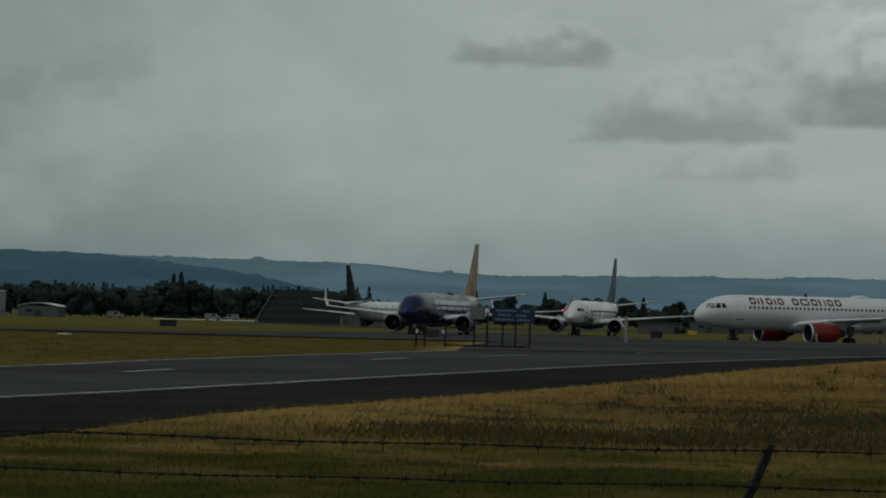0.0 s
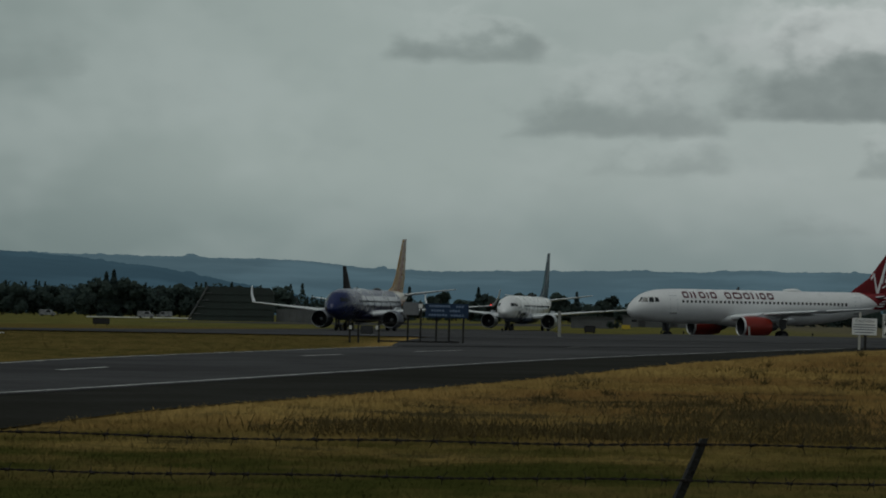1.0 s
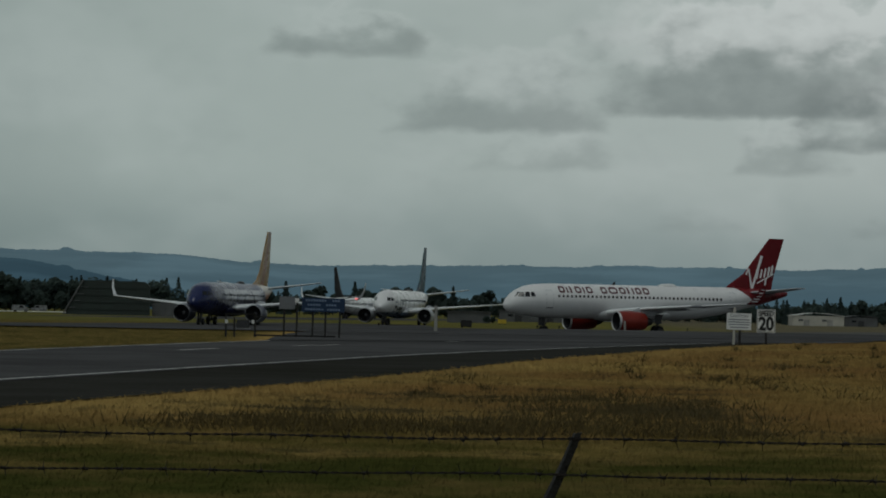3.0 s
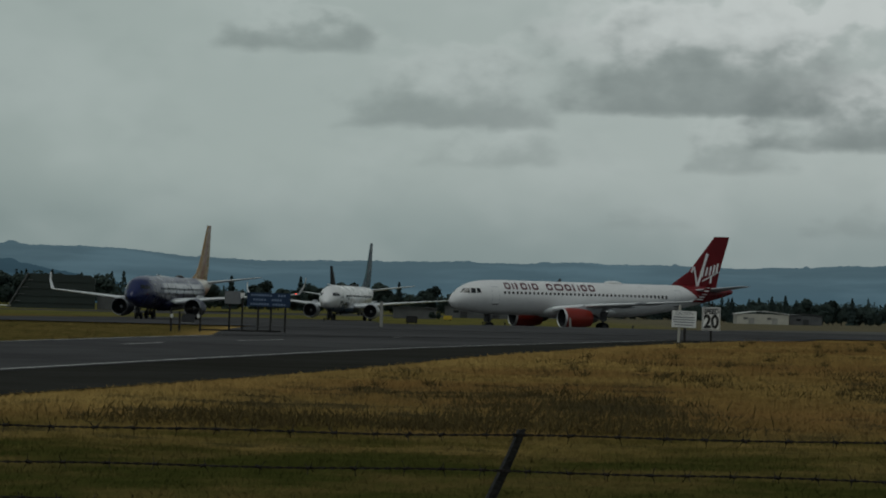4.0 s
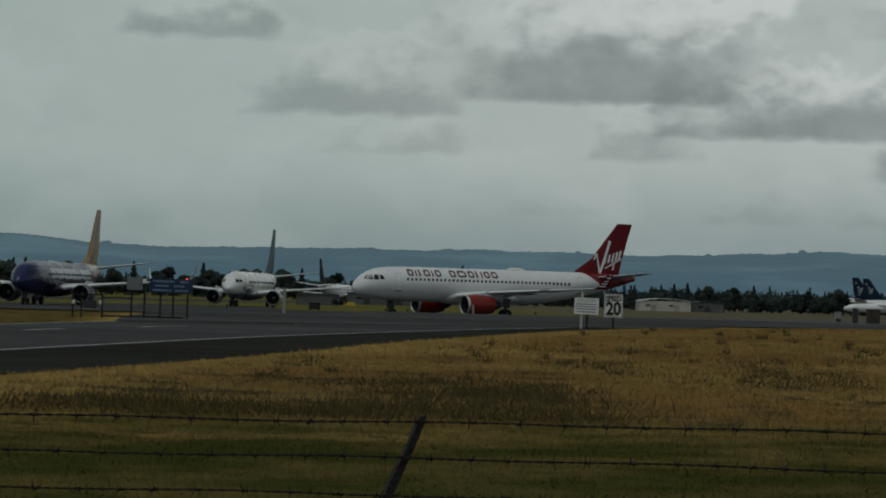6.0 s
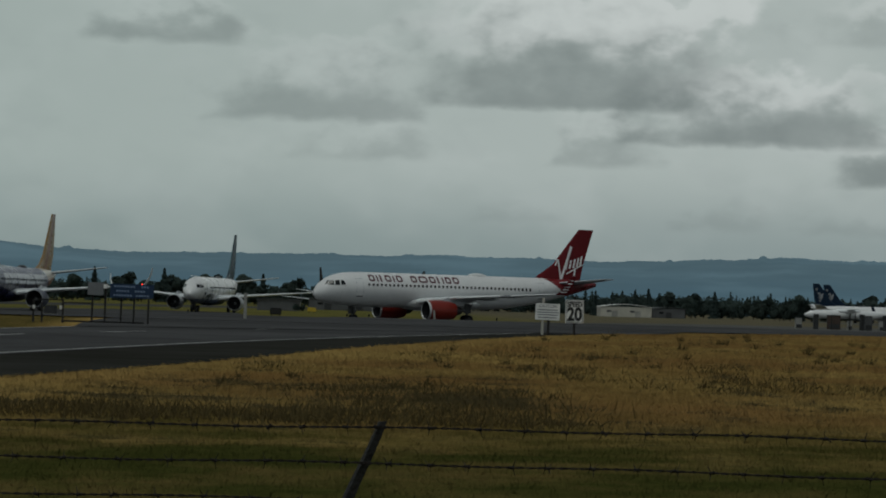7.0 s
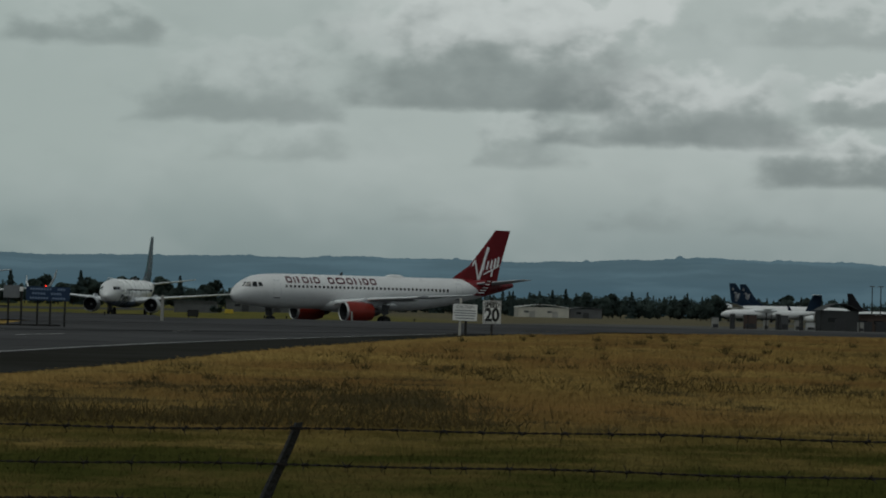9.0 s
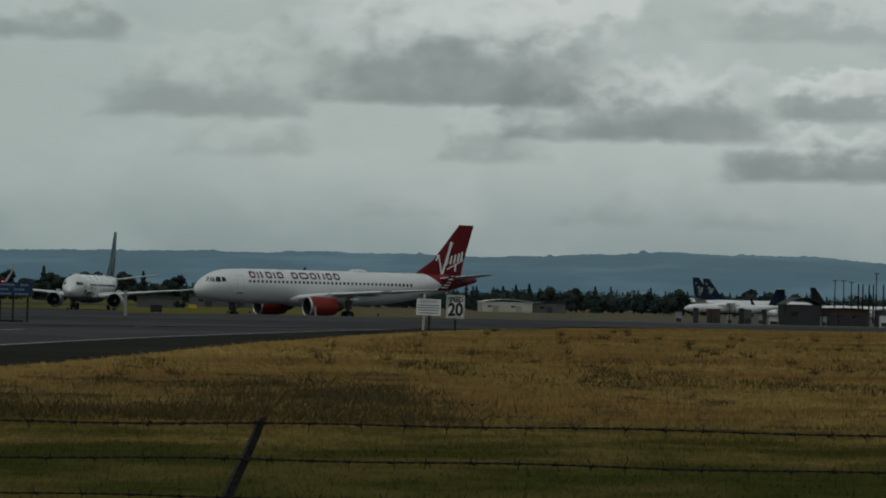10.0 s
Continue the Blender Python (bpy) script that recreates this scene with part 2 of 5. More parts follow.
def cloud_mat():
    """The grey sky of the view: flat-bottomed clouds below a pale overcast, in degrees of turn and height."""
    k = Net("cloudy_sky")
    uv = k.n.new("ShaderNodeUVMap").outputs[0]
    u, v, _ = k.split(uv)
    wide = k.join(k.math("MULTIPLY", u, 0.75), k.math("MULTIPLY", v, 1.15), 0.0)
    n1, n2, n3 = k.noise(wide, 0.9, 4, 0.5), k.noise(wide, 2.0, 3, 0.5), k.noise(wide, 0.35, 3)
    du = k.math("ADD", u, k.math("MULTIPLY", k.math("SUBTRACT", n1, 0.5), 3.0))
    dv = k.math("ADD", v, k.math("MULTIPLY", k.math("SUBTRACT", n2, 0.5), 1.1))
    dark, light = 0.0, 0.0
    puff = k.math("SUBTRACT", k.noise(k.join(k.math("MULTIPLY", u, 0.9), k.math("MULTIPLY", v, 1.3), 3.7), 1.15, 3, 0.45), 0.5)
    # turn from, turn to, bottom, top, darkness, bright crest
    for u0, u1, v0, v1, d, b in (
        (-5.1, -2.2, 4.88, 5.6, 0.55, 0.2), (-2.7, 1.1, 3.46, 4.7, 0.55, 0.25), (1.3, 6.9, 3.8, 5.5, 0.95, 0.85), (5.0, 8.0, 4.3, 5.8, 0.1, 1.0),
        (5.6, 10.1, 3.17, 4.35, 0.85, 0.7), (9.3, 13.6, 2.44, 3.25, 1.0, 0.6), (10.2, 13.6, 3.6, 4.4, 0.65, 1.0),
        (-1.3, 1.6, 2.74, 3.3, 0.28, 0.05), (3.5, 5.9, 2.72, 3.45, 0.4, 0.2), (6.5, 8.4, 1.54, 2.15, 0.25, 0.0),
        (8.8, 13.6, 5.1, 5.9, 0.3, 0.4), (-12.7, -11.2, 4.35, 5.3, 0.16, 0.0), (5.5, 8.1, 3.2, 4.0, 0.3, 0.0),
        (8.6, 10.6, 1.5, 1.9, 0.2, 0.0), (2.0, 4.0, 1.6, 2.0, 0.15, 0.0), (-15.0, -13.0, 3.9, 4.7, 0.2, 0.0),
        (13.0, 17.0, 2.9, 4.2, 0.6, 0.3), (12.5, 17.0, 4.6, 5.8, 0.6, 0.4),
    ):
        a = k.math("DIVIDE", k.math("SUBTRACT", du, (u0 + u1) / 2), (u1 - u0) / 2)
        side = k.step(k.math("ADD", k.math("ABSOLUTE", a), k.math("MULTIPLY", puff, 0.55)), 1.2, 0.5)
        h = v1 - v0
        pv = k.math("ADD", dv, k.math("MULTIPLY", puff, 1.1 * h))
        low = k.step(k.math("ADD", k.math("MULTIPLY", v, 0.78), k.math("MULTIPLY", dv, 0.22)), v0 - 0.05, v0 + 0.16)
        up = k.step(pv, v0 + h * 1.25, v0 + h * 0.1)
        dark = k.math("ADD", dark, k.math("MULTIPLY", k.math("MULTIPLY", side, low), k.math("MULTIPLY", up, d)))
        if b:
            crest = k.math("MULTIPLY", k.step(pv, v0 + h * 0.5, v0 + h * 0.95), k.step(pv, v0 + h * 1.45, v0 + h * 1.1))
            light = k.math("ADD", light, k.math("MULTIPLY", k.math("MULTIPLY", side, crest), b))
    base = k.mix(k.step(v, 0.8, 3.0), (0.26, 0.317, 0.317), (0.42, 0.475, 0.46))
    base = k.mix(k.step(u, -6.0, -14.0, 0.0, 0.75), base, k.mix(k.step(v, 1.0, 4.5), (0.215, 0.265, 0.262), (0.285, 0.338, 0.33)))
    base = k.mix(k.step(n3, 0.42, 0.66, 0.0, 0.45), base, k.mix(k.step(v, 0.8, 3.0), (0.38, 0.43, 0.425), (0.5, 0.55, 0.54)))
    base = k.mix(k.step(n1, 0.46, 0.74, 0.0, 0.14), base, (0.26, 0.305, 0.305))
    base = k.mix(k.math("MINIMUM", light, 0.8), base, (0.6, 0.64, 0.63))
    cover = k.math("SUBTRACT", 1.0, k.math("POWER", 2.718, k.math("MULTIPLY", dark, -1.3)))
    cover = k.math("MULTIPLY", cover, k.step(puff, -0.25, 0.25, 1.08, 0.88))
    base = k.mix(cover, base, (0.185, 0.218, 0.217))
    em = k.n.new("ShaderNodeEmission")
    tint = k.n.new("ShaderNodeMix")
    tint.data_type, tint.blend_type = "RGBA", "MULTIPLY"
    tint.inputs[0].default_value = 1.0
    k.put(tint.inputs[7], k.mix(k.step(u, -8.0, 8.0), (0.905, 0.95, 0.935), (1.03, 1.04, 1.035)))
    k.put(tint.inputs[6], base)
    k.put(em.inputs[0], tint.outputs[2])
    k.l.new(em.outputs[0], k.n["Material Output"].inputs[0])
    return k.mat


cloudy_sky = cloud_mat()


# ---- mesh helpers ----
def mesh_of(bm, name, mat, smooth=False):
    bmesh.ops.recalc_face_normals(bm, faces=bm.faces)
    me = bpy.data.meshes.new(name)
    bm.to_mesh(me)
    bm.free()
    me.materials.append(mat)
    if smooth:
        me.polygons.foreach_set("use_smooth", [True] * len(me.polygons))
        me.set_sharp_from_angle(angle=radians(40))
    return me


def part(name, bm, mat, parent=None, label="", smooth=True):
    """Links a bmesh as one mesh object, under a thing or a part if one is given."""
    ob = new(name, mesh_of(bm, name, mat, smooth))
    if parent:
        ob.parent = parent
    return tagged(ob, label)


def share(name, me, parent, m):
    ob = new(name, me)
    ob.parent = parent
    ob.matrix_basis = m
    return ob


def thing(name, m, label, category, group="", kind=""):
    ob = new(name)
    ob.empty_display_size = 0.3
    ob.matrix_basis = m
    return tagged(ob, label, category, group, kind)


def box(bm, x0, y0, z0, x1, y1, z1, bevel=0.0, m=None):
    geo = bmesh.ops.create_cube(bm, size=1.0, matrix=Matrix.Translation(((x0 + x1) / 2, (y0 + y1) / 2, (z0 + z1) / 2)) @ Matrix.Diagonal((x1 - x0, y1 - y0, z1 - z0, 1)))
    if bevel:
        edges = list({e for vv in geo["verts"] for e in vv.link_edges})
        geo = bmesh.ops.bevel(bm, geom=edges, offset=bevel, segments=2, affect="EDGES")
    if m:
        bmesh.ops.transform(bm, matrix=m, verts=geo["verts"])
    return bm


def rod(bm, a, b, r0, r1=None, segs=10):
    a, b = Vector(a), Vector(b)
    r1 = r0 if r1 is None else r1
    q = (b - a).to_track_quat("Z", "Y").to_matrix().to_4x4()
    bmesh.ops.create_cone(bm, cap_ends=True, segments=segs, radius1=r0, radius2=r1, depth=(b - a).length, matrix=Matrix.Translation((a + b) / 2) @ q)
    return bm


def lathe(bm, profile, c, segs=28, axis="x"):
    """Turns (along, radius) pairs round an axis through c."""
    rings = []
    for s, r in profile:
        ring = []
        for i in range(segs):
            w = 2 * math.pi * i / segs
            p = (s, r * math.cos(w), r * math.sin(w)) if axis == "x" else (r * math.cos(w), s, r * math.sin(w)) if axis == "y" else (r * math.cos(w), r * math.sin(w), s)
            ring.append(bm.verts.new(Vector(p) + Vector(c)))
        rings.append(ring)
    for a, b in zip(rings, rings[1:]):
        for i in range(segs):
            bm.faces.new((a[i], a[(i + 1) % segs], b[(i + 1) % segs], b[i]))
    return bm


def loft(bm, rings):
    vs = [[bm.verts.new(p) for p in r] for r in rings]
    n = len(vs[0])
    for a, b in zip(vs, vs[1:]):
        for i in range(n):
            bm.faces.new((a[i], a[(i + 1) % n], b[(i + 1) % n], b[i]))
    bm.faces.new(vs[0])
    bm.faces.new(list(reversed(vs[-1])))
    return bm


def foil(chord, thick, n=9):
    """Points of an aerofoil section: (along, up)."""
    top, low = [], []
    for i in range(n + 1):
        s = (1 - math.cos(math.pi * i / n)) / 2
        h = thick * chord * 5 * (0.2969 * math.sqrt(s) - 0.126 * s - 0.3516 * s * s + 0.2843 * s**3 - 0.1015 * s**4)
        top.append((s * chord, h * 1.1))
        low.append((s * chord, -h * 0.75))
    return top + low[-2:0:-1]


def wing_bm(stations, upright=False):
    """stations: (side, leading edge, chord, height, thickness)."""
    rings = []
    for y, x, c, z, th in stations:
        rings.append([(x + a, y + (h if upright else 0), z + (0 if upright else h)) for a, h in foil(c, th)])
    return loft(bmesh.new(), rings)


def fill(me, verts, faces_per):
    """Fast mesh from numpy triangles or quads."""
    n = len(verts)
    me.vertices.add(n)
    me.vertices.foreach_set("co", verts.astype(np.float32).ravel())
    me.loops.add(n)
    me.loops.foreach_set("vertex_index", np.arange(n, dtype=np.int32))
    me.polygons.add(n // faces_per)
    me.polygons.foreach_set("loop_start", np.arange(0, n, faces_per, dtype=np.int32))
    me.update()
    me.validate()
    return me


# ---- ground, road, distance ----
def ground_z(x, y):
    s = min(1.0, max(0.0, (y - 95.0) / 235.0))
    e = min(1.0, max(0.0, (x + 12.0) / 14.0))
    swell = 0.57 * e * e * (3 - 2 * e) * math.exp(-((y - 285.0) / 28.0) ** 2)
    dip = 0.75 * min(1.0, max(0.0, (12.0 - y) / 6.0))
    return 1.25 * (1 - s * s * (3 - 2 * s)) + swell - dip


def sheet(name, xs, ys, mat, lift, label):
    bm = bmesh.new()
    grid = [[bm.verts.new((x, y, ground_z(x, y) + lift)) for x in xs] for y in ys]
    for a, b in zip(grid, grid[1:]):
        for i in range(len(xs) - 1):
            bm.faces.new((a[i], a[i + 1], b[i + 1], b[i]))
    return tagged(part(name, bm, mat), label, name, kind="structure")


xs = [-4800, -1500, -500, -200] + list(range(-120, 121, 5)) + [200, 500, 1500, 4800]
ys = [-4800, -500, -50] + list(range(0, 400, 6)) + [450, 600, 900, 1500, 3000, 4800]
ground = sheet("ground", xs, ys, dry_field, 0.0, "dry golden airfield grass reaching to the hills")


def ribbon(name, left, right, mat, lift, label, category="road", n=40, wide=8):
    """A paved strip between two edge lines given as functions of the distance."""
    bm = bmesh.new()
    rows = []
    for i in range(n + 1):
        f = i / n
        (xa, ya), (xb, yb) = left(f), right(f)
        rows.append([bm.verts.new((xa + (xb - xa) * j / wide, ya + (yb - ya) * j / wide, ground_z(xa + (xb - xa) * j / wide, ya + (yb - ya) * j / wide) + lift)) for j in range(wide + 1)])
    for a, b in zip(rows, rows[1:]):
        for j in range(wide):
            bm.faces.new((a[j], a[j + 1], b[j + 1], b[j]))
    return tagged(part(name, bm, mat), label, category, kind="structure")


def bend(points):
    """A smooth line through (x, y) points, as a function of 0..1."""
    pts = [Vector((p[0], p[1], 0)) for p in points]
    pts = [2 * pts[0] - pts[1]] + pts + [2 * pts[-1] - pts[-2]]
    n = len(pts) - 3

    def at(f):
        s = min(n - 1e-6, max(0.0, f * n))
        i = int(s)
        t = s - i
        a, b, c, d = pts[i:i + 4]
        p = 0.5 * (2 * b + (c - a) * t + (2 * a - 5 * b + 4 * c - d) * t * t + (3 * b - a - 3 * c + d) * t**3)
        return p.x, p.y

    return at


near_edge = bend([(-10.1, 12.0), (-6.75, 29.1), (-5.65, 36.2), (-4.05, 47.5), (-1.65, 62.7), (2.3, 81.6), (7.8, 105.0)])
far_edge = bend([(-13.6, 24.0), (-10.85, 44.35), (-10.43, 52.26), (-9.27, 64.81), (-7.48, 81.15), (-4.5, 100.0), (2.0, 128.0)])
mid_edge = bend([(-12.0, 18.0), (-9.0, 38.0), (-8.3, 45.0), (-7.1, 60.5), (-5.4, 72.0), (-1.4, 92.0), (4.6, 116.0)])
grass_edge = bend([(-6.9, 7.0), (-4.95, 20.0), (-4.4, 26.4), (-3.1, 33.6), (-1.4, 44.0), (0.4, 58.0), (4.6, 82.0), (8.2, 99.0), (10.2, 107.0)])
road = ribbon("road", far_edge, near_edge, road_asphalt, 0.02, "worn dark asphalt perimeter road with painted lines")
shoulder = ribbon("road_shoulder", lambda f: (near_edge(f)[0] - 0.6, near_edge(f)[1]), grass_edge, shoulder_asphalt, 0.014, "dark dirt and tar shoulder beside the road", "shoulder")
TAXI_X = (-420, -170, -110, -75, -58, -51, -45, -36, -16, -12, 14, 36, 420)
TAXI_Y = (140, 170, 250, 305, 340, 372, 420, 470, 470, 396, 392, 352, 330)
taxiway = ribbon("taxiway", lambda f: (-420 + 840 * f, float(np.interp(-420 + 840 * f, TAXI_X, TAXI_Y))), lambda f: (-420 + 840 * f, float(np.interp(-420 + 840 * f, (-420, 6, 16, 34, 420), (125, 125, 134, 190, 205)))), taxiway_asphalt, 0.05, "wide grey asphalt taxiway", "taxiway", 280, 46)
junction = ribbon("junction", bend([(-7.2, 82.0), (-8.3, 100.0), (-9.6, 132.0)]), bend([(10.5, 106.0), (13.5, 119.0), (16.0, 136.0)]), taxiway_asphalt, 0.034, "grey asphalt junction joining the road to the taxiway", "pavement", 20)
apron = ribbon("apron", bend([(12.0, 340.0), (56.0, 500.0), (128.0, 600.0), (140.0, 940.0)]), bend([(420.0, 320.0), (420.0, 520.0), (420.0, 640.0), (420.0, 940.0)]), apron_concrete, 0.03, "pale concrete apron before the far sheds", "apron", 30, 12)
runway = ribbon("runway", lambda f: (-105 + 129 * f, 578 + 552 * f), lambda f: (-59 + 129 * f, 567 + 552 * f), taxiway_asphalt, 0.022, "distant grey runway", "runway", 30)


def paint_line(name, line, f0, f1, w, n, label, shift=0.0):
    bm = bmesh.new()
    rows = []
    for i in range(n + 1):
        x, y = line(f0 + (f1 - f0) * i / n)
        z = ground_z(x, y) + 0.026
        rows.append((bm.verts.new((x - w / 2 + shift, y, z)), bm.verts.new((x + w / 2 + shift, y, z))))
    for a, b in zip(rows, rows[1:]):
        bm.faces.new((a[0], a[1], b[1], b[0]))
    ob = part(name, bm, line_white, road)
    return ob


paint_line("edge_line", near_edge, 0.0, 0.98, 0.11, 60, "", -0.2)
paint_line("edge_line", far_edge, 0.0, 0.98, 0.12, 60, "", 0.25)
for a, b in ((0.10, 0.14), (0.268, 0.333), (0.5, 0.552), (0.655, 0.70), (0.8, 0.85)):
    paint_line("lane_dash", mid_edge, a, b, 0.13, 8, "")


def ridge(name, dist, knots, mat, label, seed):
    """A wooded range of hills: skyline heights in degrees over turns in degrees."""
    bumps = ((8.2, 0.055, 0.07), (-8.87, 0.05, 0.12), (-5.2, 0.03, 0.1), (-10.6, 0.03, 0.08), (6.4, 0.03, 0.05), (3.9, 0.03, 0.06), (10.1, 0.03, 0.1), (1.4, 0.025, 0.08))
    bm = bmesh.new()
    us = np.arange(-40, 40.01, 0.045)
    h = np.interp(us, [p[0] for p in knots], [p[1] for p in knots])
    rows = []
    for r, (dd, k) in enumerate(((-700, 0.0), (-450, 0.45), (-200, 0.8), (0, 1.0), (250, 0.8))):
        row = []
        for u, hh in zip(us, h):
            a, d = radians(u), dist + dd
            rough = noise.fractal((u * 1.3 + seed, r * 3.1, 0), 1.0, 2.0, 5) * 0.035 + noise.noise((u * 9 + seed, r, 1)) * 0.012 + abs(noise.noise((u * 21 + seed, r, 5))) * 0.03 + sum(b * math.exp(-((u - a) / c) ** 4) for a, b, c in bumps) * (r == 3)
            z = math.tan(radians(hh + rough)) * dist * k if k else -3
            row.append(bm.verts.new((d * math.sin(a), d * math.cos(a), z + (EYE if k else 0))))
        rows.append(row)
    for a, b in zip(rows, rows[1:]):
        for i in range(len(us) - 1):
            bm.faces.new((a[i], a[i + 1], b[i + 1], b[i]))
    return tagged(part(name, bm, mat), label, "hills", kind="structure")


ridge("backdrop_hills", 4100, [(-60, 1.0), (-13.8, 1.1), (-11.1, 1.06), (-8.95, 1.06), (-6.9, 1.01), (-5.35, 0.89), (-4, 0.85), (-1.9, 0.9), (2, 0.94), (5.9, 0.93), (7.1, 1.01), (8.5, 1.06), (10.3, 1.06), (12.2, 1.01), (13.1, 0.92), (20, 0.7), (60, 0.6)], hill_far_haze, "long wooded hill range, distance haze painted in blue glow", 3.0)
ridge("backdrop_ridge", 3300, [(-60, 1.2), (-13.8, 1.14), (-12.4, 1.1), (-11.1, 1.0), (-9.5, 0.84), (-8.2, 0.6), (-6.5, 0.3), (-4.0, 0.1), (4.0, 0.1), (20, 0.1), (60, 0.1)], hill_near_haze, "nearer dark wooded ridge below the range, blue haze painted in", 9.0)


def sky_patch():
    bm = bmesh.new()
    layer = bm.loops.layers.uv.new("angle")
    us, vs = np.linspace(-34, 34, 69), np.linspace(-0.6, 24, 50)
    grid = []
    for v in vs:
        grid.append([bm.verts.new((4850 * math.cos(radians(v)) * math.sin(radians(u)), 4850 * math.cos(radians(v)) * math.cos(radians(u)), EYE + 4850 * math.sin(radians(v)))) for u in us])
    for j in range(len(vs) - 1):
        for i in range(len(us) - 1):
            f = bm.faces.new((grid[j][i], grid[j][i + 1], grid[j + 1][i + 1], grid[j + 1][i]))
            for lp, (a, b) in zip(f.loops, ((i, j), (i + 1, j), (i + 1, j + 1), (i, j + 1))):
                lp[layer].uv = (us[a], vs[b])
    return tagged(part("backdrop_sky", bm, cloudy_sky), "grey overcast sky with flat-bottomed clouds drifting slowly", "sky", kind="structure")


sky = sky_patch()


# ---- aircraft ----
class Body:
    """A fuselage: rows of (along, middle height, half width, half height)."""

    def __init__(self, rows):
        self.r = rows

    def at(self, x):
        a = [p[0] for p in self.r]
        return [float(np.interp(x, a, [p[i] for p in self.r])) for i in (1, 2, 3)]

    def side(self, x, z):
        zc, w, h = self.at(x)
        s = max(-0.999, min(0.999, (z - zc) / h))
        return w * math.sqrt(1 - s * s)

    def mesh(self, segs=40):
        rings = []
        for x, zc, w, h in self.r:
            rings.append([(x, w * math.cos(2 * math.pi * i / segs), zc + h * math.sin(2 * math.pi * i / segs)) for i in range(segs)])
        return loft(bmesh.new(), rings)

    def patch(self, x0, x1, z0, z1, s, out=0.012, n=4):
        """A curved plate lying on the skin, on side s."""
        bm = bmesh.new()
        g = [[bm.verts.new((x0 + (x1 - x0) * i / n, s * (self.side(x0 + (x1 - x0) * i / n, z0 + (z1 - z0) * j / n) + out), z0 + (z1 - z0) * j / n)) for i in range(n + 1)] for j in range(n + 1)]
        for a, b in zip(g, g[1:]):
            for i in range(n):
                bm.faces.new((a[i], a[i + 1], b[i + 1], b[i]))
        return bm

    def quad(self, corners, s, out=0.015):
        bm = bmesh.new()
        n = 3
        (a, b, c, d) = [Vector((p[0], 0, p[1])) for p in corners]
        g = []
        for j in range(n + 1):
            row = []
            for i in range(n + 1):
                p = a.lerp(b, i / n).lerp(d.lerp(c, i / n), j / n)
                row.append(bm.verts.new((p.x, s * (self.side(p.x, p.z) + out), p.z)))
            g.append(row)
        for p, q in zip(g, g[1:]):
            for i in range(n):
                bm.faces.new((p[i], p[i + 1], q[i + 1], q[i]))
        return bm


NARROW_A = Body([(0.0, 3.12, 0.05, 0.05), (0.12, 3.14, 0.38, 0.36), (0.45, 3.24, 0.8, 0.78), (1.0, 3.41, 1.16, 1.12), (1.8, 3.58, 1.47, 1.43), (2.6, 3.67, 1.66, 1.66), (3.6, 3.7, 1.83, 1.82), (4.8, 3.7, 1.93, 1.91), (6.2, 3.7, 1.97, 1.95),
                 (14, 3.7, 1.97, 1.95), (22.5, 3.7, 1.97, 1.95), (25.0, 3.8, 1.94, 1.85), (28.0, 4.04, 1.8, 1.62), (31.0, 4.36, 1.45, 1.29), (34.0, 4.68, 0.95, 0.92), (36.2, 4.92, 0.5, 0.54), (37.5, 5.03, 0.18, 0.22)])
NARROW_B = Body([(0.0, 2.75, 0.05, 0.05), (0.12, 2.76, 0.3, 0.28), (0.5, 2.82, 0.62, 0.6), (1.2, 2.95, 1.0, 0.98), (2.0, 3.1, 1.3, 1.32), (2.8, 3.24, 1.5, 1.62), (3.8, 3.33, 1.68, 1.82), (5.2, 3.35, 1.82, 1.95), (6.8, 3.35, 1.88, 2.0),
                 (15, 3.35, 1.88, 2.0), (24.0, 3.35, 1.88, 2.0), (27.0, 3.5, 1.84, 1.86), (30.0, 3.78, 1.66, 1.58), (33.0, 4.1, 1.3, 1.2), (36.0, 4.4, 0.8, 0.78), (38.2, 4.6, 0.4, 0.42), (39.3, 4.7, 0.15, 0.18)])


def wheel_mesh(r, w):
    bm = bmesh.new()
    lathe(bm, [(-w / 2, r * 0.55), (-w / 2, r * 0.85), (-w * 0.3, r), (w * 0.3, r), (w / 2, r * 0.85), (w / 2, r * 0.55)], (0, 0, 0), 20, "y")
    return mesh_of(bm, "tyre", black_rubber, True)


def hub_mesh(r, w):
    bm = bmesh.new()
    lathe(bm, [(-w * 0.4, 0.01), (-w * 0.4, r * 0.5), (w * 0.4, r * 0.5), (w * 0.4, 0.01)], (0, 0, 0), 14, "y")
    return mesh_of(bm, "rim", dark_metal, True)


TYRE, RIM = wheel_mesh(0.56, 0.4), hub_mesh(0.56, 0.4)
NOSE_TYRE, NOSE_RIM = wheel_mesh(0.44, 0.28), hub_mesh(0.44, 0.28)
WINDOW_BM = bmesh.new()
box(WINDOW_BM, -0.13, -0.012, -0.18, 0.13, 0.012, 0.18, 0.01)
WINDOW = mesh_of(WINDOW_BM, "cabin_window", dark_glass)


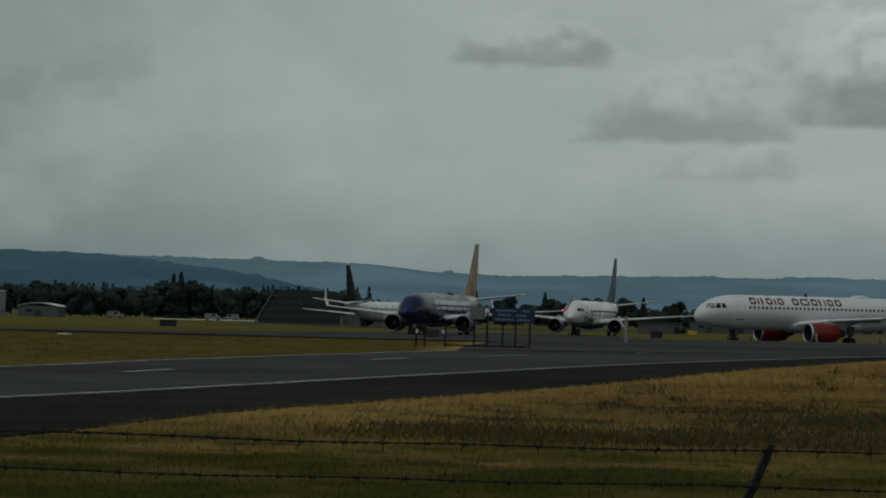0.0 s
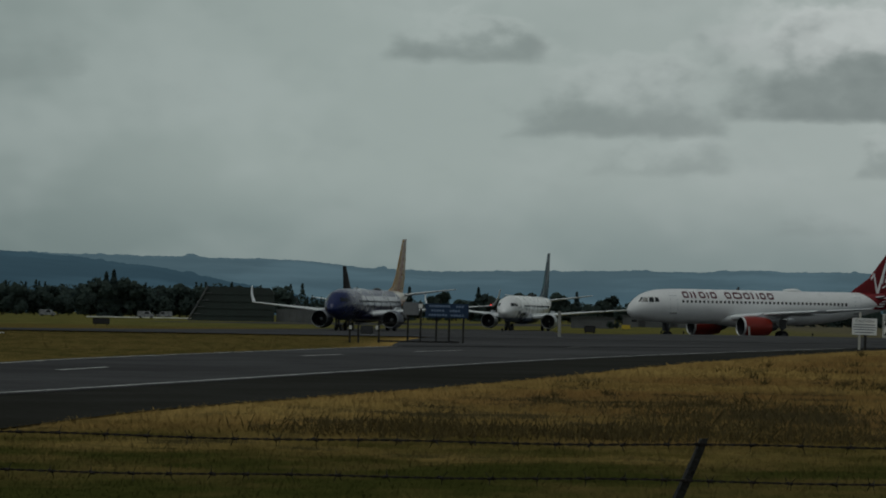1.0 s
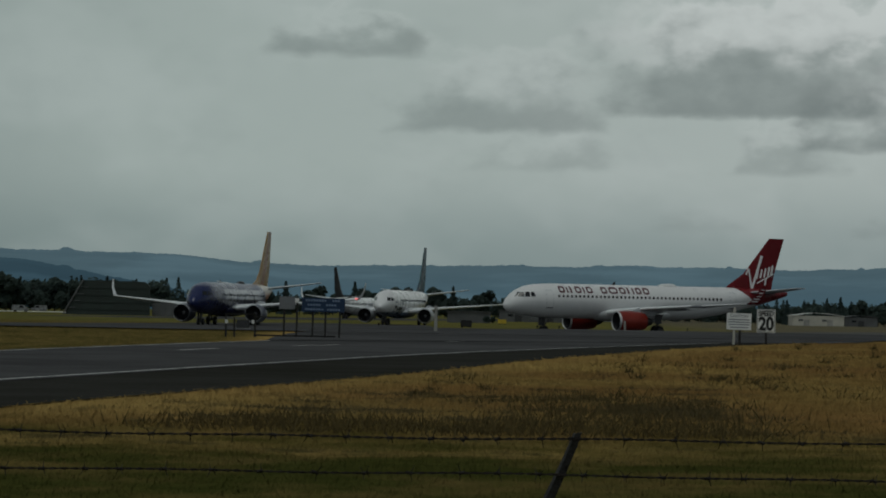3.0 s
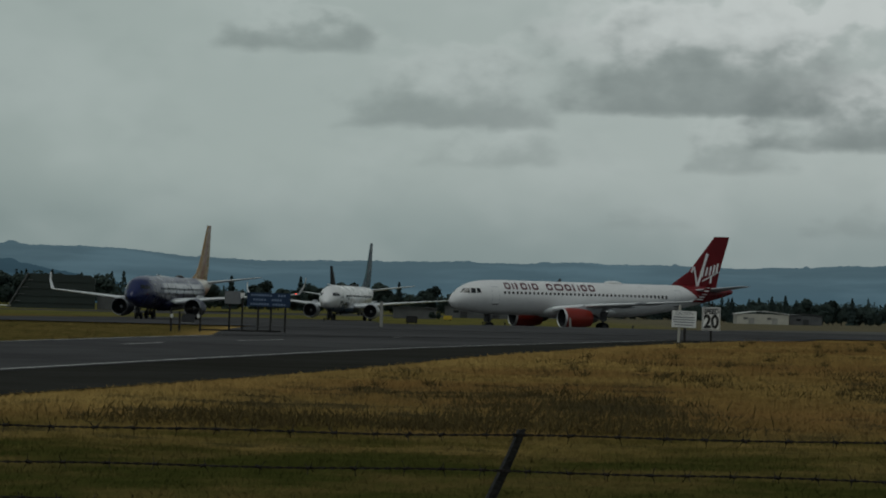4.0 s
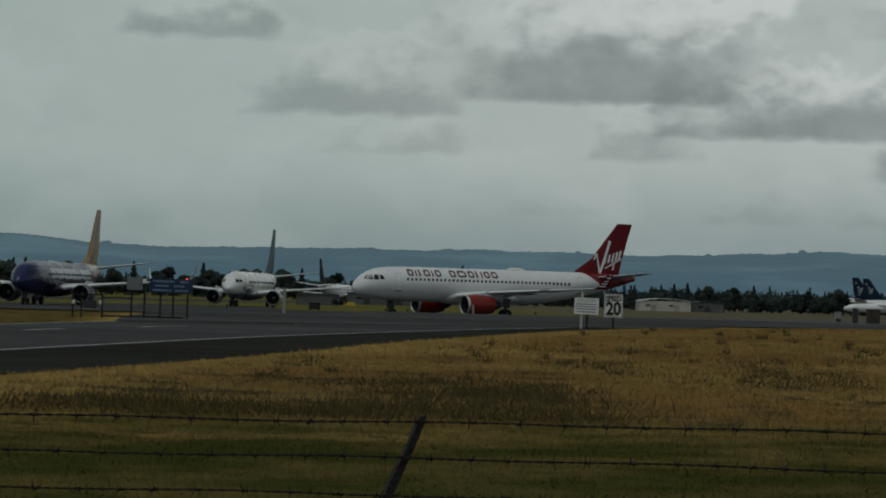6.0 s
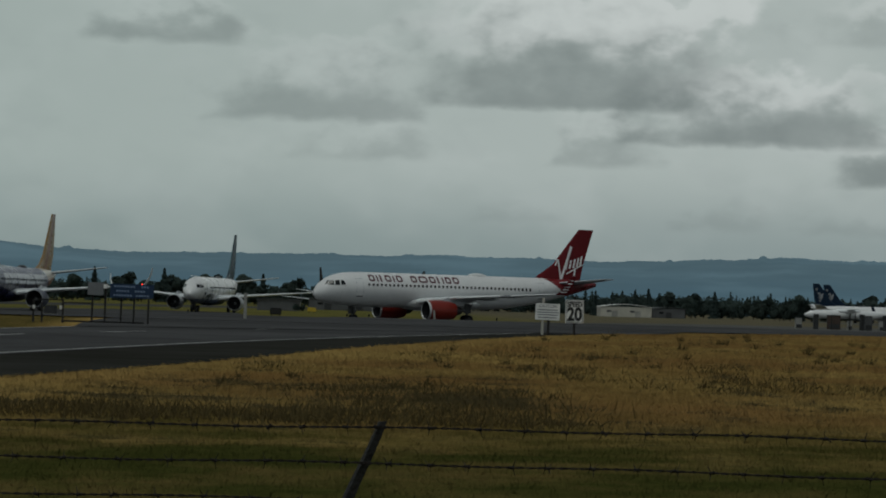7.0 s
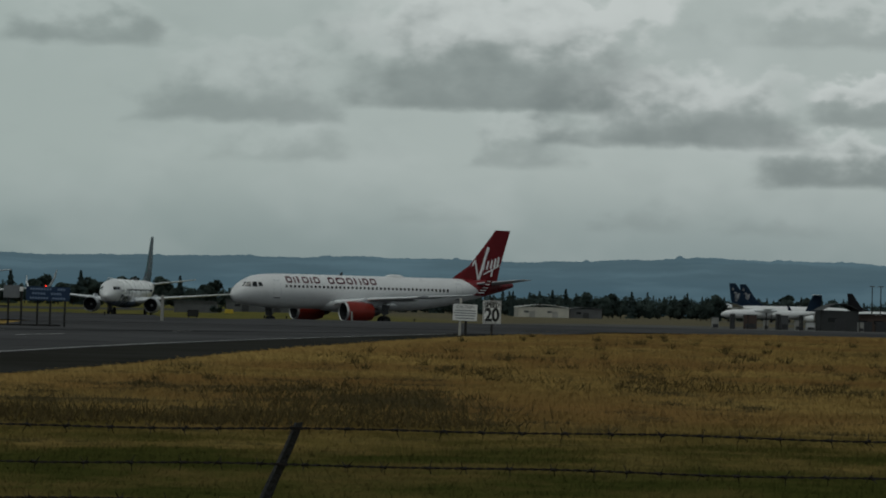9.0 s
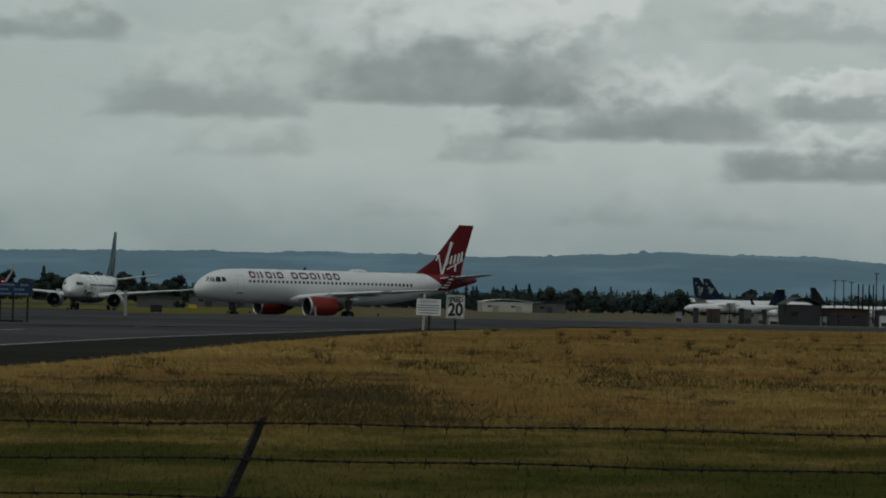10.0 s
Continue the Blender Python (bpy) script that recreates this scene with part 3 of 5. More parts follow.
def gear(root, name, x, y, top, tyre, rim, r, gap):
    bm = bmesh.new()
    rod(bm, (x, y, r), (x, y, top), 0.11, 0.15)
    rod(bm, (x, y - gap, r), (x, y + gap, r), 0.07)
    rod(bm, (x + 0.1, y, r + 0.5), (x + 1.1, y * 0.85, top), 0.06)
    leg = part(name, bm, dark_metal, root)
    # Gear doors in dark grey: the shade under the hull put into the colour.
    box_bm = bmesh.new()
    box(box_bm, x - 0.5, y + (0.28 if y >= 0 else -0.33), top - 1.1, x + 0.4, y + (0.33 if y >= 0 else -0.28), top, 0.01)
    part("gear_door", box_bm, wall_grey, leg)
    for s in (-1, 1):
        share("tyre", tyre, leg, pose(x, y + s * gap, r))
        share("rim", rim, leg, pose(x, y + s * gap, r))


def engine(root, x, y, z, r, length, cowl, lip=bare_metal):
    bm = bmesh.new()
    L = length
    lathe(bm, [(0.025 * L, r * 0.89), (0.008 * L, r * 0.905), (0.0, r * 0.93)], (x, y, z), 36)
    eng_bm = bmesh.new()
    lathe(eng_bm, [(0.05 * L, r * 0.97), (0.18 * L, r * 1.03), (0.4 * L, r * 1.05), (0.65 * L, r * 0.98), (0.86 * L, r * 0.82), (0.86 * L, r * 0.72), (0.6 * L, r * 0.7)], (x, y, z), 36)
    nac = part("engine", eng_bm, cowl, root)
    lathe(bm, [(0.0, r * 0.93), (0.012 * L, r * 0.955), (0.055 * L, r * 0.985)], (x, y, z), 36)
    part("intake_lip", bm, lip, nac, "bare metal intake lip")
    duct = bmesh.new()
    lathe(duct, [(0.024 * L, r * 0.888), (0.09 * L, r * 0.86), (0.3 * L, r * 0.82), (0.31 * L, 0.02)], (x, y, z), 36)
    part("intake_duct", duct, intake_dark, nac)
    fan = bmesh.new()
    for i in range(18):
        w = 2 * math.pi * i / 18
        m = Matrix.Translation((x + 0.28 * L, y, z)) @ Matrix.Rotation(w, 4, "X")
        box(fan, -0.05, -0.05, 0.2, 0.05, 0.07, r * 0.8, 0, m @ Matrix.Rotation(0.5, 4, "Z"))
    part("fan", fan, intake_dark, nac)
    spin = bmesh.new()
    lathe(spin, [(0.18 * L, 0.01), (0.23 * L, 0.13), (0.29 * L, 0.24)], (x, y, z), 16)
    part("spinner", spin, grey_paint, nac)
    core = bmesh.new()
    lathe(core, [(0.7 * L, r * 0.55), (0.95 * L, r * 0.48), (1.08 * L, r * 0.36), (1.08 * L, r * 0.3), (1.2 * L, 0.03)], (x, y, z), 24)
    part("exhaust_core", core, dark_metal, nac)
    py = bmesh.new()
    loft(py, [[(x + 0.3 * L, y - 0.12, z + r * 0.8), (x + 0.3 * L, y + 0.12, z + r * 0.8), (x + 1.15 * L, y + 0.12, z + r * 0.55), (x + 1.15 * L, y - 0.12, z + r * 0.55)],
              [(x + 0.75 * L, y - 0.1, z + r * 1.45), (x + 0.75 * L, y + 0.1, z + r * 1.45), (x + 1.35 * L, y + 0.1, z + r * 1.4), (x + 1.35 * L, y - 0.1, z + r * 1.4)]])
    part("pylon", py, grey_paint, nac)


def airliner(root, kind, hull, fin_mat, cowl, wing_mat, winglet_mat, stab_mat, lit=False):
    """A single-aisle jet: along runs aft from the nose, port is the minus side."""
    A = kind == "a"
    B = NARROW_A if A else NARROW_B
    fus = part("fuselage", B.mesh(), hull, root)
    fair = bmesh.new()
    z0 = 2.35 if A else 1.95
    loft(fair, [[(x, w * math.cos(2 * math.pi * i / 20), zz + h * math.sin(2 * math.pi * i / 20)) for i in range(20)] for x, w, h, zz in ((10.5, 0.5, 0.3, z0), (12, 1.9, 0.75, z0), (15, 2.15, 0.9, z0 - 0.05), (19, 2.1, 0.85, z0), (21.5, 1.2, 0.5, z0 + 0.1), (22.5, 0.4, 0.2, z0 + 0.2))])
    part("wing_fairing", fair, dirty_white if A else hull, root)
    half = 17.05 if A else 16.1
    lx, rc = (12.2, 7.0) if A else (12.6, 7.2)
    wz = 2.55 if A else 2.2
    for s in (-1, 1):
        tip_x, tip_c = lx + (half - 1.9) * (0.6 if A else 0.52), 1.55
        kink_x, kink_c = lx + 4.5 * 0.52, 3.9
        tip_z = wz + (half - 1.9) * (0.075 if A else 0.092)
        st = [(s * 1.4, lx - 0.2, rc, wz - 0.05, 0.13), (s * 6.4, kink_x, kink_c, wz + 0.45, 0.115), (s * half, tip_x, tip_c, tip_z, 0.1)]
        w = part("wing", wing_bm(st), wing_mat, root)
        nose = []
        for y, x, c, z, th in st:
            y = y if abs(y) > 2 else s * 2.2
            nose.append([(x - 0.03 + c * 0.03 * (1 + math.cos(q)), y, z + 0.02 + c * th * 0.27 * math.sin(q)) for q in np.linspace(0, 2 * math.pi, 13)[:-1]])
        part("leading_edge", loft(bmesh.new(), nose), white_paint, w, "bright bare leading edge")
        hgt, out, back = (2.1, 0.75, 1.5) if A else (2.15, 0.7, 1.7)
        rings = []
        for f in (0, 0.12, 0.3, 0.6, 1.0):
            c = tip_c * (1 - 0.62 * f)
            yy = s * (half + out * min(1, f * 1.5) * (0.75 + 0.25 * f))
            zz = tip_z + hgt * (f ** 1.25)
            rings.append([(tip_x + back * f + a, yy + hh * (0.3 + 0.7 * f) * -s, zz + hh * (1 - f)) for a, hh in foil(c, 0.09)])
        wl_ob = part("winglet", loft(bmesh.new(), rings), winglet_mat, root, "upswept winglet")
        lamp = bmesh.new()
        bmesh.ops.create_icosphere(lamp, subdivisions=1, radius=0.13, matrix=Matrix.Translation((tip_x + 0.1, s * (half - 0.15), tip_z + 0.1)))
        part("navigation_light", lamp, red_lamp if lit and s < 0 else grey_paint, wl_ob)
        for yy in (3.4, 8.0, 11.5) if not A else (3.6, 7.9, 12.2):
            fx = lx + yy * 0.52 + rc * 0.62 - yy * 0.34
            fz = wz + yy * (0.088 if A else 0.1) - 0.28
            fb = bmesh.new()
            lathe(fb, [(-0.2, 0.02), (0.5, 0.17), (1.6, 0.21), (2.6, 0.12), (3.3, 0.02)], (fx - 1.6, s * yy, fz), 10)
            # Dull metal here paints in the shade below the wing.
            part("flap_fairing", fb, dull_metal, w)
        if A:
            engine(root, 11.2, s * 5.75, 1.55, 1.1, 4.2, cowl)
        else:
            engine(root, 11.6, s * 4.65, 1.5, 1.12, 4.3, cowl, dull_metal)
        st_z = 5.05 if A else 4.75
        sx = 31.4 if A else 33.6
        part("tailplane", wing_bm([(s * 0.4, sx, 4.1, st_z, 0.1), (s * (6.2 if A else 7.1), sx + (3.3 if A else 3.9), 1.5, st_z + (0.62 if A else 0.95), 0.09)]), stab_mat, root)
    if A:
        fin = [(0, 28.6, 6.7, 5.2, 0.045), (0, 29.4, 6.0, 5.95, 0.05), (0, 31.45, 4.25, 7.3, 0.075), (0, 34.95, 2.05, 11.5, 0.09)]
    else:
        fin = [(0, 27.6, 9.6, 4.9, 0.04), (0, 31.2, 6.3, 5.9, 0.07), (0, 33.0, 5.2, 7.2, 0.085), (0, 36.7, 2.1, 12.45, 0.09)]
    part("tail_fin", wing_bm(fin, True), fin_mat, root)
    gear(root, "nose_gear", 5.1 if A else 4.0, 0.0, 2.0 if A else 1.5, NOSE_TYRE, NOSE_RIM, 0.44, 0.3)
    for s in (-1, 1):
        gear(root, "main_gear", 17.7 if A else 19.6, s * (3.8 if A else 2.86), 2.4 if A else 1.9, TYRE, RIM, 0.56, 0.45)
    zw = 4.2 if A else 3.75
    first, last = (6.05, 27.9) if A else (7.4, 29.0)
    for s in (-1, 1):
        x = first
        while x < last:
            share("cabin_window", WINDOW, fus, pose(x, s * (B.side(x, zw) + 0.006), zw))
            x += 0.533
        for x0, x1, d0, d1 in ((4.5, 5.3, 2.95, 4.85), (28.7, 29.5, 3.25, 5.0)) if A else ((5.1, 5.95, 2.5, 4.3), (30.0, 30.75, 2.9, 4.5)):
            ob = part("door", B.patch(x0, x1, d0, d1, s, 0.02), hull, fus)
            part("door_seal", B.patch(x0 - 0.06, x1 + 0.06, d0 - 0.05, d1 + 0.06, s, 0.009), grey_paint, ob, "grey door seal")
            part("door_sill", B.patch(x0, x1, d0 - 0.1, d0, s, 0.03), dark_metal, ob, "dark metal sill")
        if A:
            quads = (((1.2, 4.12), (1.85, 4.1), (1.97, 4.64), (1.57, 4.62)), ((1.96, 4.1), (2.52, 4.1), (2.56, 4.66), (2.08, 4.66)), ((2.65, 4.12), (3.2, 4.18), (3.02, 4.64), (2.69, 4.66)))
        else:
            quads = (((1.75, 3.72), (2.3, 3.7), (2.42, 4.18), (2.12, 4.18)), ((2.4, 3.7), (2.95, 3.7), (3.0, 4.16), (2.54, 4.18)), ((3.08, 3.72), (3.5, 3.78), (3.38, 4.12), (3.12, 4.14)))
        for q in quads:
            part("cockpit_window", B.quad(q, s), dark_glass, fus, "dark cockpit pane")
    if A:
        front = ((0.92, 4.12), (1.12, 4.12), (1.5, 4.6), (1.38, 4.62))
    else:
        front = ((1.45, 3.70), (1.75, 3.72), (2.1, 4.18), (1.95, 4.2))
    for s in (-1, 1):
        part("windscreen", B.quad(front, s, 0.02), dark_glass, fus, "dark windscreen pane")
    ant = bmesh.new()
    ax, az = (13.8, 5.58) if A else (12.5, 5.3)
    loft(ant, [[(ax + a, h, az) for a, h in foil(0.5, 0.1, 4)], [(ax + 0.3 + a, h, az + 0.42) for a, h in foil(0.22, 0.1, 4)]])
    part("antenna", ant, dark_metal, fus, "dark blade antenna")
    dome = bmesh.new()
    bmesh.ops.create_uvsphere(dome, u_segments=20, v_segments=10, radius=1.0, matrix=Matrix.Translation((21.2 if A else 23.0, 0, 5.62 if A else 5.32)) @ Matrix.Diagonal((1.25, 0.5, 0.33, 1)))
    part("radome", dome, dirty_white if A else dark_metal, fus, "low radio dome on the roof")
    return B, fus


def livery(name, build, gloss=0.4):
    k = Net(name)
    co = k.coord()
    x, y, z = k.split(co)
    stain = k.noise(co, 0.5, 4)
    k.bsdf.inputs["Specular IOR Level"].default_value = gloss
    return k.done(build(k, x, y, z, stain, co), k.step(stain, 0.3, 0.7, 0.22, 0.38))


def white_hull(k, x, y, z, stain, co):
    streak = k.noise(k.join(k.math("MULTIPLY", x, 3.0), y, k.math("MULTIPLY", z, 0.4)), 1.0, 4)
    c = k.mix(k.step(stain, 0.3, 0.75, 0.0, 0.5), (0.72, 0.72, 0.715), (0.58, 0.58, 0.575))
    seam = k.math("LESS_THAN", k.math("FRACT", k.math("DIVIDE", x, 2.67)), 0.008)
    c = k.mix(k.math("MULTIPLY", seam, 0.25), c, (0.4, 0.4, 0.4))
    low = k.step(z, 2.6, 1.7, 0.0, 0.35)
    return k.mix(k.math("MULTIPLY", low, streak), c, (0.35, 0.34, 0.33))


def red_tail_hull(k, x, y, z, stain, co):
    """White, with the dark red of the fin running down over the tail on a slant."""
    c = white_hull(k, x, y, z, stain, co)
    edge = k.math("ADD", x, k.math("MULTIPLY", k.math("SUBTRACT", z, 5.9), 1.45))
    red = k.mix(k.step(stain, 0.3, 0.7), (0.13, 0.009, 0.012), (0.17, 0.013, 0.016))
    return k.mix(k.step(edge, 29.55, 29.65), c, red)


def blue_hull(k, x, y, z, stain, co):
    """Blue nose and belly, silver upper sides and white band with sky sheen painted in, warm tail."""
    edge = k.math("ADD", k.math("ADD", x, k.math("MULTIPLY", k.math("SUBTRACT", 5.3, z), 0.8)), k.math("MULTIPLY", stain, 0.6))
    panel = k.math("MULTIPLY", k.math("MULTIPLY", k.step(x, 8.5, 9.2), k.step(x, 30.0, 26.0)), k.step(z, 4.55, 4.45))
    stripe = k.step(k.math("FRACT", k.math("ADD", k.math("MULTIPLY", z, 1.4), k.math("MULTIPLY", x, 0.03))), 0.4, 0.6, 0.0, 0.5)
    side = k.mix(stripe, (0.022, 0.028, 0.085), (0.06, 0.07, 0.13))
    # white panel of the livery, brightened by the sky sheen painted with it
    side = k.mix(k.math("MULTIPLY", panel, k.step(stain, 0.25, 0.5)), side, (0.5, 0.51, 0.54))
    side = k.mix(k.step(z, 3.35, 3.2), side, (0.016, 0.017, 0.045))
    c = k.mix(k.step(edge, 7.0, 7.8), (0.012, 0.019, 0.072), side)
    # pale lavender roof: the sky's reflection put into the colour
    c = k.mix(k.step(z, 4.7, 4.95, 0.0, 0.85), c, (0.13, 0.14, 0.2))
    tail = k.math("ADD", x, k.math("MULTIPLY", z, 0.6))
    return k.mix(k.step(tail, 31.5, 32.5), c, k.mix(k.step(z, 3.9, 4.4), (0.4, 0.16, 0.05), (0.55, 0.5, 0.42)))


def gold_fin(k, x, y, z, stain, co):
    d = k.math("SUBTRACT", k.math("MULTIPLY", x, 1.0), k.math("MULTIPLY", z, 0.62))
    c = k.mix(k.step(d, 29.6, 29.9), (0.32, 0.17, 0.035), (0.26, 0.085, 0.03))
    c = k.mix(k.step(d, 31.0, 31.3), c, (0.32, 0.17, 0.035))
    return k.mix(k.step(stain, 0.3, 0.7, 0.0, 0.2), c, (0.3, 0.2, 0.08))


def mural_hull(k, x, y, z, stain, co):
    """White with dark lettering-like sweeps behind the door and a grey-blue belly line."""
    c = white_hull(k, x, y, z, stain, co)
    n = k.noise(k.join(k.math("MULTIPLY", x, 0.7), 0.0, k.math("MULTIPLY", z, 1.6)), 0.9, 2)
    zone = k.math("MULTIPLY", k.math("MULTIPLY", k.step(x, 3.2, 4.2), k.step(x, 12.0, 8.5)), k.math("MULTIPLY", k.step(z, 4.0, 3.4), k.step(z, 1.5, 2.0)))
    c = k.mix(k.math("MULTIPLY", zone, k.step(n, 0.47, 0.53)), c, (0.04, 0.06, 0.08))
    return k.mix(k.step(z, 2.1, 1.9), c, (0.1, 0.13, 0.17))


def banded_fin(k, x, y, z, stain, co):
    d = k.math("SUBTRACT", x, k.math("MULTIPLY", z, 0.62))
    wave = k.math("ADD", k.math("MULTIPLY", d, 0.5), k.math("MULTIPLY", stain, 0.35))
    pale = k.step(k.math("PINGPONG", wave, 0.5), 0.27, 0.36)
    return k.mix(pale, (0.006, 0.028, 0.055), (0.06, 0.125, 0.14))


hull_white = livery("hull_white", white_hull)
hull_red_tail = livery("hull_red_tail", red_tail_hull)
hull_blue = livery("hull_blue", blue_hull, 0.35)
hull_mural = livery("hull_mural", mural_hull)
fin_gold = livery("fin_gold", gold_fin)
fin_banded = livery("fin_banded", banded_fin, 0.08)
wing_grey = worn("wing_grey", (0.5, 0.52, 0.53), 0.35, 0.1, 0.5, 0.15, 6)

# white and red jet, standing side-on
jet_red = thing("airliner", pose(-2.573, 332.0, -0.05, 0, 0, 28.0), "white airliner with dark red tail and red engines on the taxiway", "airplane")
# Tailplane painted grey to carry its shade in the colour.
BA, fus_red = airliner(jet_red, "a", hull_red_tail, deep_red_paint, red_paint, wing_grey, deep_red_paint, grey_paint)

# the name along the side, as plain rings and bars
def ring_patch(x0, x1, z0, z1, s, w):
    """A rounded frame lying on the skin."""
    bm = bmesh.new()
    n, cx, cz, rx, rz = 28, (x0 + x1) / 2, (z0 + z1) / 2, (x1 - x0) / 2, (z1 - z0) / 2
    loops = []
    for inset in (0.0, w):
        row = []
        for i in range(n):
            a = 2 * math.pi * i / n
            c, q = math.cos(a), math.sin(a)
            px = cx + (rx - inset) * math.copysign(abs(c) ** 0.55, c)
            pz = cz + (rz - inset) * math.copysign(abs(q) ** 0.55, q)
            row.append(bm.verts.new((px, s * (BA.side(px, pz) + 0.02), pz)))
        loops.append(row)
    for i in range(n):
        bm.faces.new((loops[0][i], loops[0][(i + 1) % n], loops[1][(i + 1) % n], loops[1][i]))
    return bm


for s in (-1, 1):
    x = 6.15
    for w in (0.78, 0.2, 0.42, 0.8, 0.2, 0.78, -0.62, 0.8, 1.15, 0.8, 0.42, 0.2, 0.74, 0.8):
        if w > 0.6:
            part("name_ring", ring_patch(x, x + w, 4.62, 5.38, s, 0.19), word_paint, fus_red)
        elif w > 0:
            part("name_bar", BA.patch(x, x + min(w, 0.24), 4.62, 5.38 if w > 0.3 else 5.6, s, 0.02, 3), word_paint, fus_red)
        x += abs(w) + 0.235

# white brush-like strokes on the fin
for s in (-1, 1):
    for (xa, za), (xb, zb), w in (((33.9, 9.45), (32.6, 5.6), 0.3), ((32.55, 5.6), (32.1, 7.9), 0.2), ((32.1, 7.9), (31.75, 7.2), 0.16), ((33.2, 6.75), (33.42, 7.75), 0.19), ((33.72, 6.85), (33.94, 7.85), 0.19), ((34.25, 6.95), (34.47, 8.0), 0.19), ((34.75, 7.1), (34.97, 8.15), 0.19),
                                 ((35.2, 7.25), (35.42, 8.35), 0.19), ((33.3, 6.25), (35.5, 7.35), 0.12), ((34.5, 6.8), (34.3, 5.5), 0.17)):
        bm = bmesh.new()
        v = Vector((xb - xa, 0, zb - za))
        nrm = Vector((-v.z, 0, v.x)).normalized() * w / 2
        pts = [Vector((xa, 0, za)) + nrm, Vector((xa, 0, za)) - nrm, Vector((xb, 0, zb)) - nrm * 0.8, Vector((xb, 0, zb)) + nrm * 0.8]
        lo = [bm.verts.new(p + Vector((0, s * 0.06, 0))) for p in pts]
        hi = [bm.verts.new(p + Vector((0, s * 0.2, 0))) for p in pts]
        bm.faces.new(hi)
        for i in range(4):
            bm.faces.new((lo[i], lo[(i + 1) % 4], hi[(i + 1) % 4], hi[i]))
        part("fin_stroke", bm, white_paint, jet_red, "white painted stroke on the fin")

# pale bars across the winglets
for s in (-1, 1):
    for i in range(5):
        f = 0.18 + 0.15 * i
        bm = bmesh.new()
        box(bm, 0.15, -0.03, -0.06, 1.1 - 0.6 * f, 0.03, 0.06, 0.01, Matrix.Translation((21.3 + 1.5 * f, s * (17.05 + 0.62 * min(1, f * 1.5)) - 0.05, 3.73 + 2.1 * f ** 1.25)))
        part("winglet_bar", bm, white_paint, jet_red, "white bar on the red winglet")

jet_blue = thing("airliner", pose(-38.95, 368.0, 0.0, 0, 0, 80.9), "dark blue and silver airliner with a golden tail, taxiing", "airplane")
airliner(jet_blue, "b", hull_blue, fin_gold, navy_cowl, wing_grey, white_paint, wing_grey, lit=True)
jet_white = thing("airliner", pose(-21.8, 440.0, 0.0, 0, 0, 81.8), "white airliner with a dark banded tail waiting in the queue", "airplane")
airliner(jet_white, "b", hull_mural, fin_banded, grey_paint, wing_grey, white_paint, wing_grey)
jet_dark = thing("airliner", pose(-70, 583, 0, 0, 0, 193), "white airliner with a black tail rolling away along the runway", "airplane")
airliner(jet_dark, "b", hull_white, black_paint, black_paint, wing_grey, black_paint, wing_grey)

# ---- far apron: parked jets ----
for (x, y, rz) in ((155.0, 955.0, 178.0), (162.4, 978.0, 176.0)):
    far_jet = thing("parked_airliner", pose(x + 38, y, 0, 0, 0, rz), "white airliner with a navy tail parked on the distant apron", "airplane", "parked airliners")
    airliner(far_jet, "b", hull_white, navy_paint, white_paint, wing_grey, navy_paint, wing_grey)
    for s in (-1, 1):
        bm = bmesh.new()
        for cx, cz, rx, rz2 in ((36.1, 8.2, 0.8, 0.95), (36.7, 9.3, 0.5, 0.4), (35.5, 9.0, 0.35, 0.3), (36.4, 6.9, 0.45, 0.35), (37.6, 10.6, 0.4, 0.5)):
            bmesh.ops.create_uvsphere(bm, u_segments=14, v_segments=8, radius=1, matrix=Matrix.Translation((cx, s * 0.14, cz)) @ Matrix.Diagonal((rx, 0.16, rz2, 1)))
        part("tail_emblem", bm, patch_grey, far_jet, "pale patch on the fin")


def turboprop(m):
    root = thing("parked_turboprop", m, "white turboprop with a navy T-tail parked on the distant apron", "airplane", "parked turboprops")
    R = Body([(0, 2.3, 0.05, 0.05), (0.5, 2.35, 0.6, 0.6), (2, 2.5, 1.15, 1.15), (4, 2.6, 1.35, 1.35), (22, 2.6, 1.35, 1.35), (28, 3.1, 0.8, 0.8), (32, 3.6, 0.2, 0.2)])
    part("fuselage", R.mesh(24), hull_white, root)
    part("tail_fin", wing_bm([(0, 27.0, 4.8, 3.4, 0.07), (0, 29.6, 2.9, 9.0, 0.08)], True), navy_paint, root)
    for s in (-1, 1):
        part("tailplane", wing_bm([(0, 29.5, 2.4, 9.05, 0.1), (s * 4.6, 30.2, 1.4, 9.1, 0.09)]), dirty_white, root)
        part("wing", wing_bm([(0, 12.5, 3.2, 4.1, 0.14), (s * 14.2, 13.1, 1.5, 4.3, 0.12)]), wing_grey, root)
        bm = bmesh.new()
        lathe(bm, [(0, 0.1), (0.5, 0.4), (2, 0.6), (6, 0.55), (7.5, 0.1)], (9.8, s * 4.4, 3.7), 14)
        part("engine", bm, white_paint, root)
        bm = bmesh.new()
        rod(bm, (15.5, s * 4.4, 0.3), (15.5, s * 4.4, 3.5), 0.12)
        lathe(bm, [(-0.3, 0.2), (-0.2, 0.5), (0.2, 0.5), (0.3, 0.2)], (15.5, s * 4.4, 0.5), 14, "y")
        part("main_gear", bm, black_rubber, root)
    bm = bmesh.new()
    rod(bm, (2.6, 0, 0.3), (2.6, 0, 1.6), 0.1)
    lathe(bm, [(-0.2, 0.1), (-0.15, 0.35), (0.15, 0.35), (0.2, 0.1)], (2.6, 0, 0.35), 12, "y")
    part("nose_gear", bm, black_rubber, root)
    return root


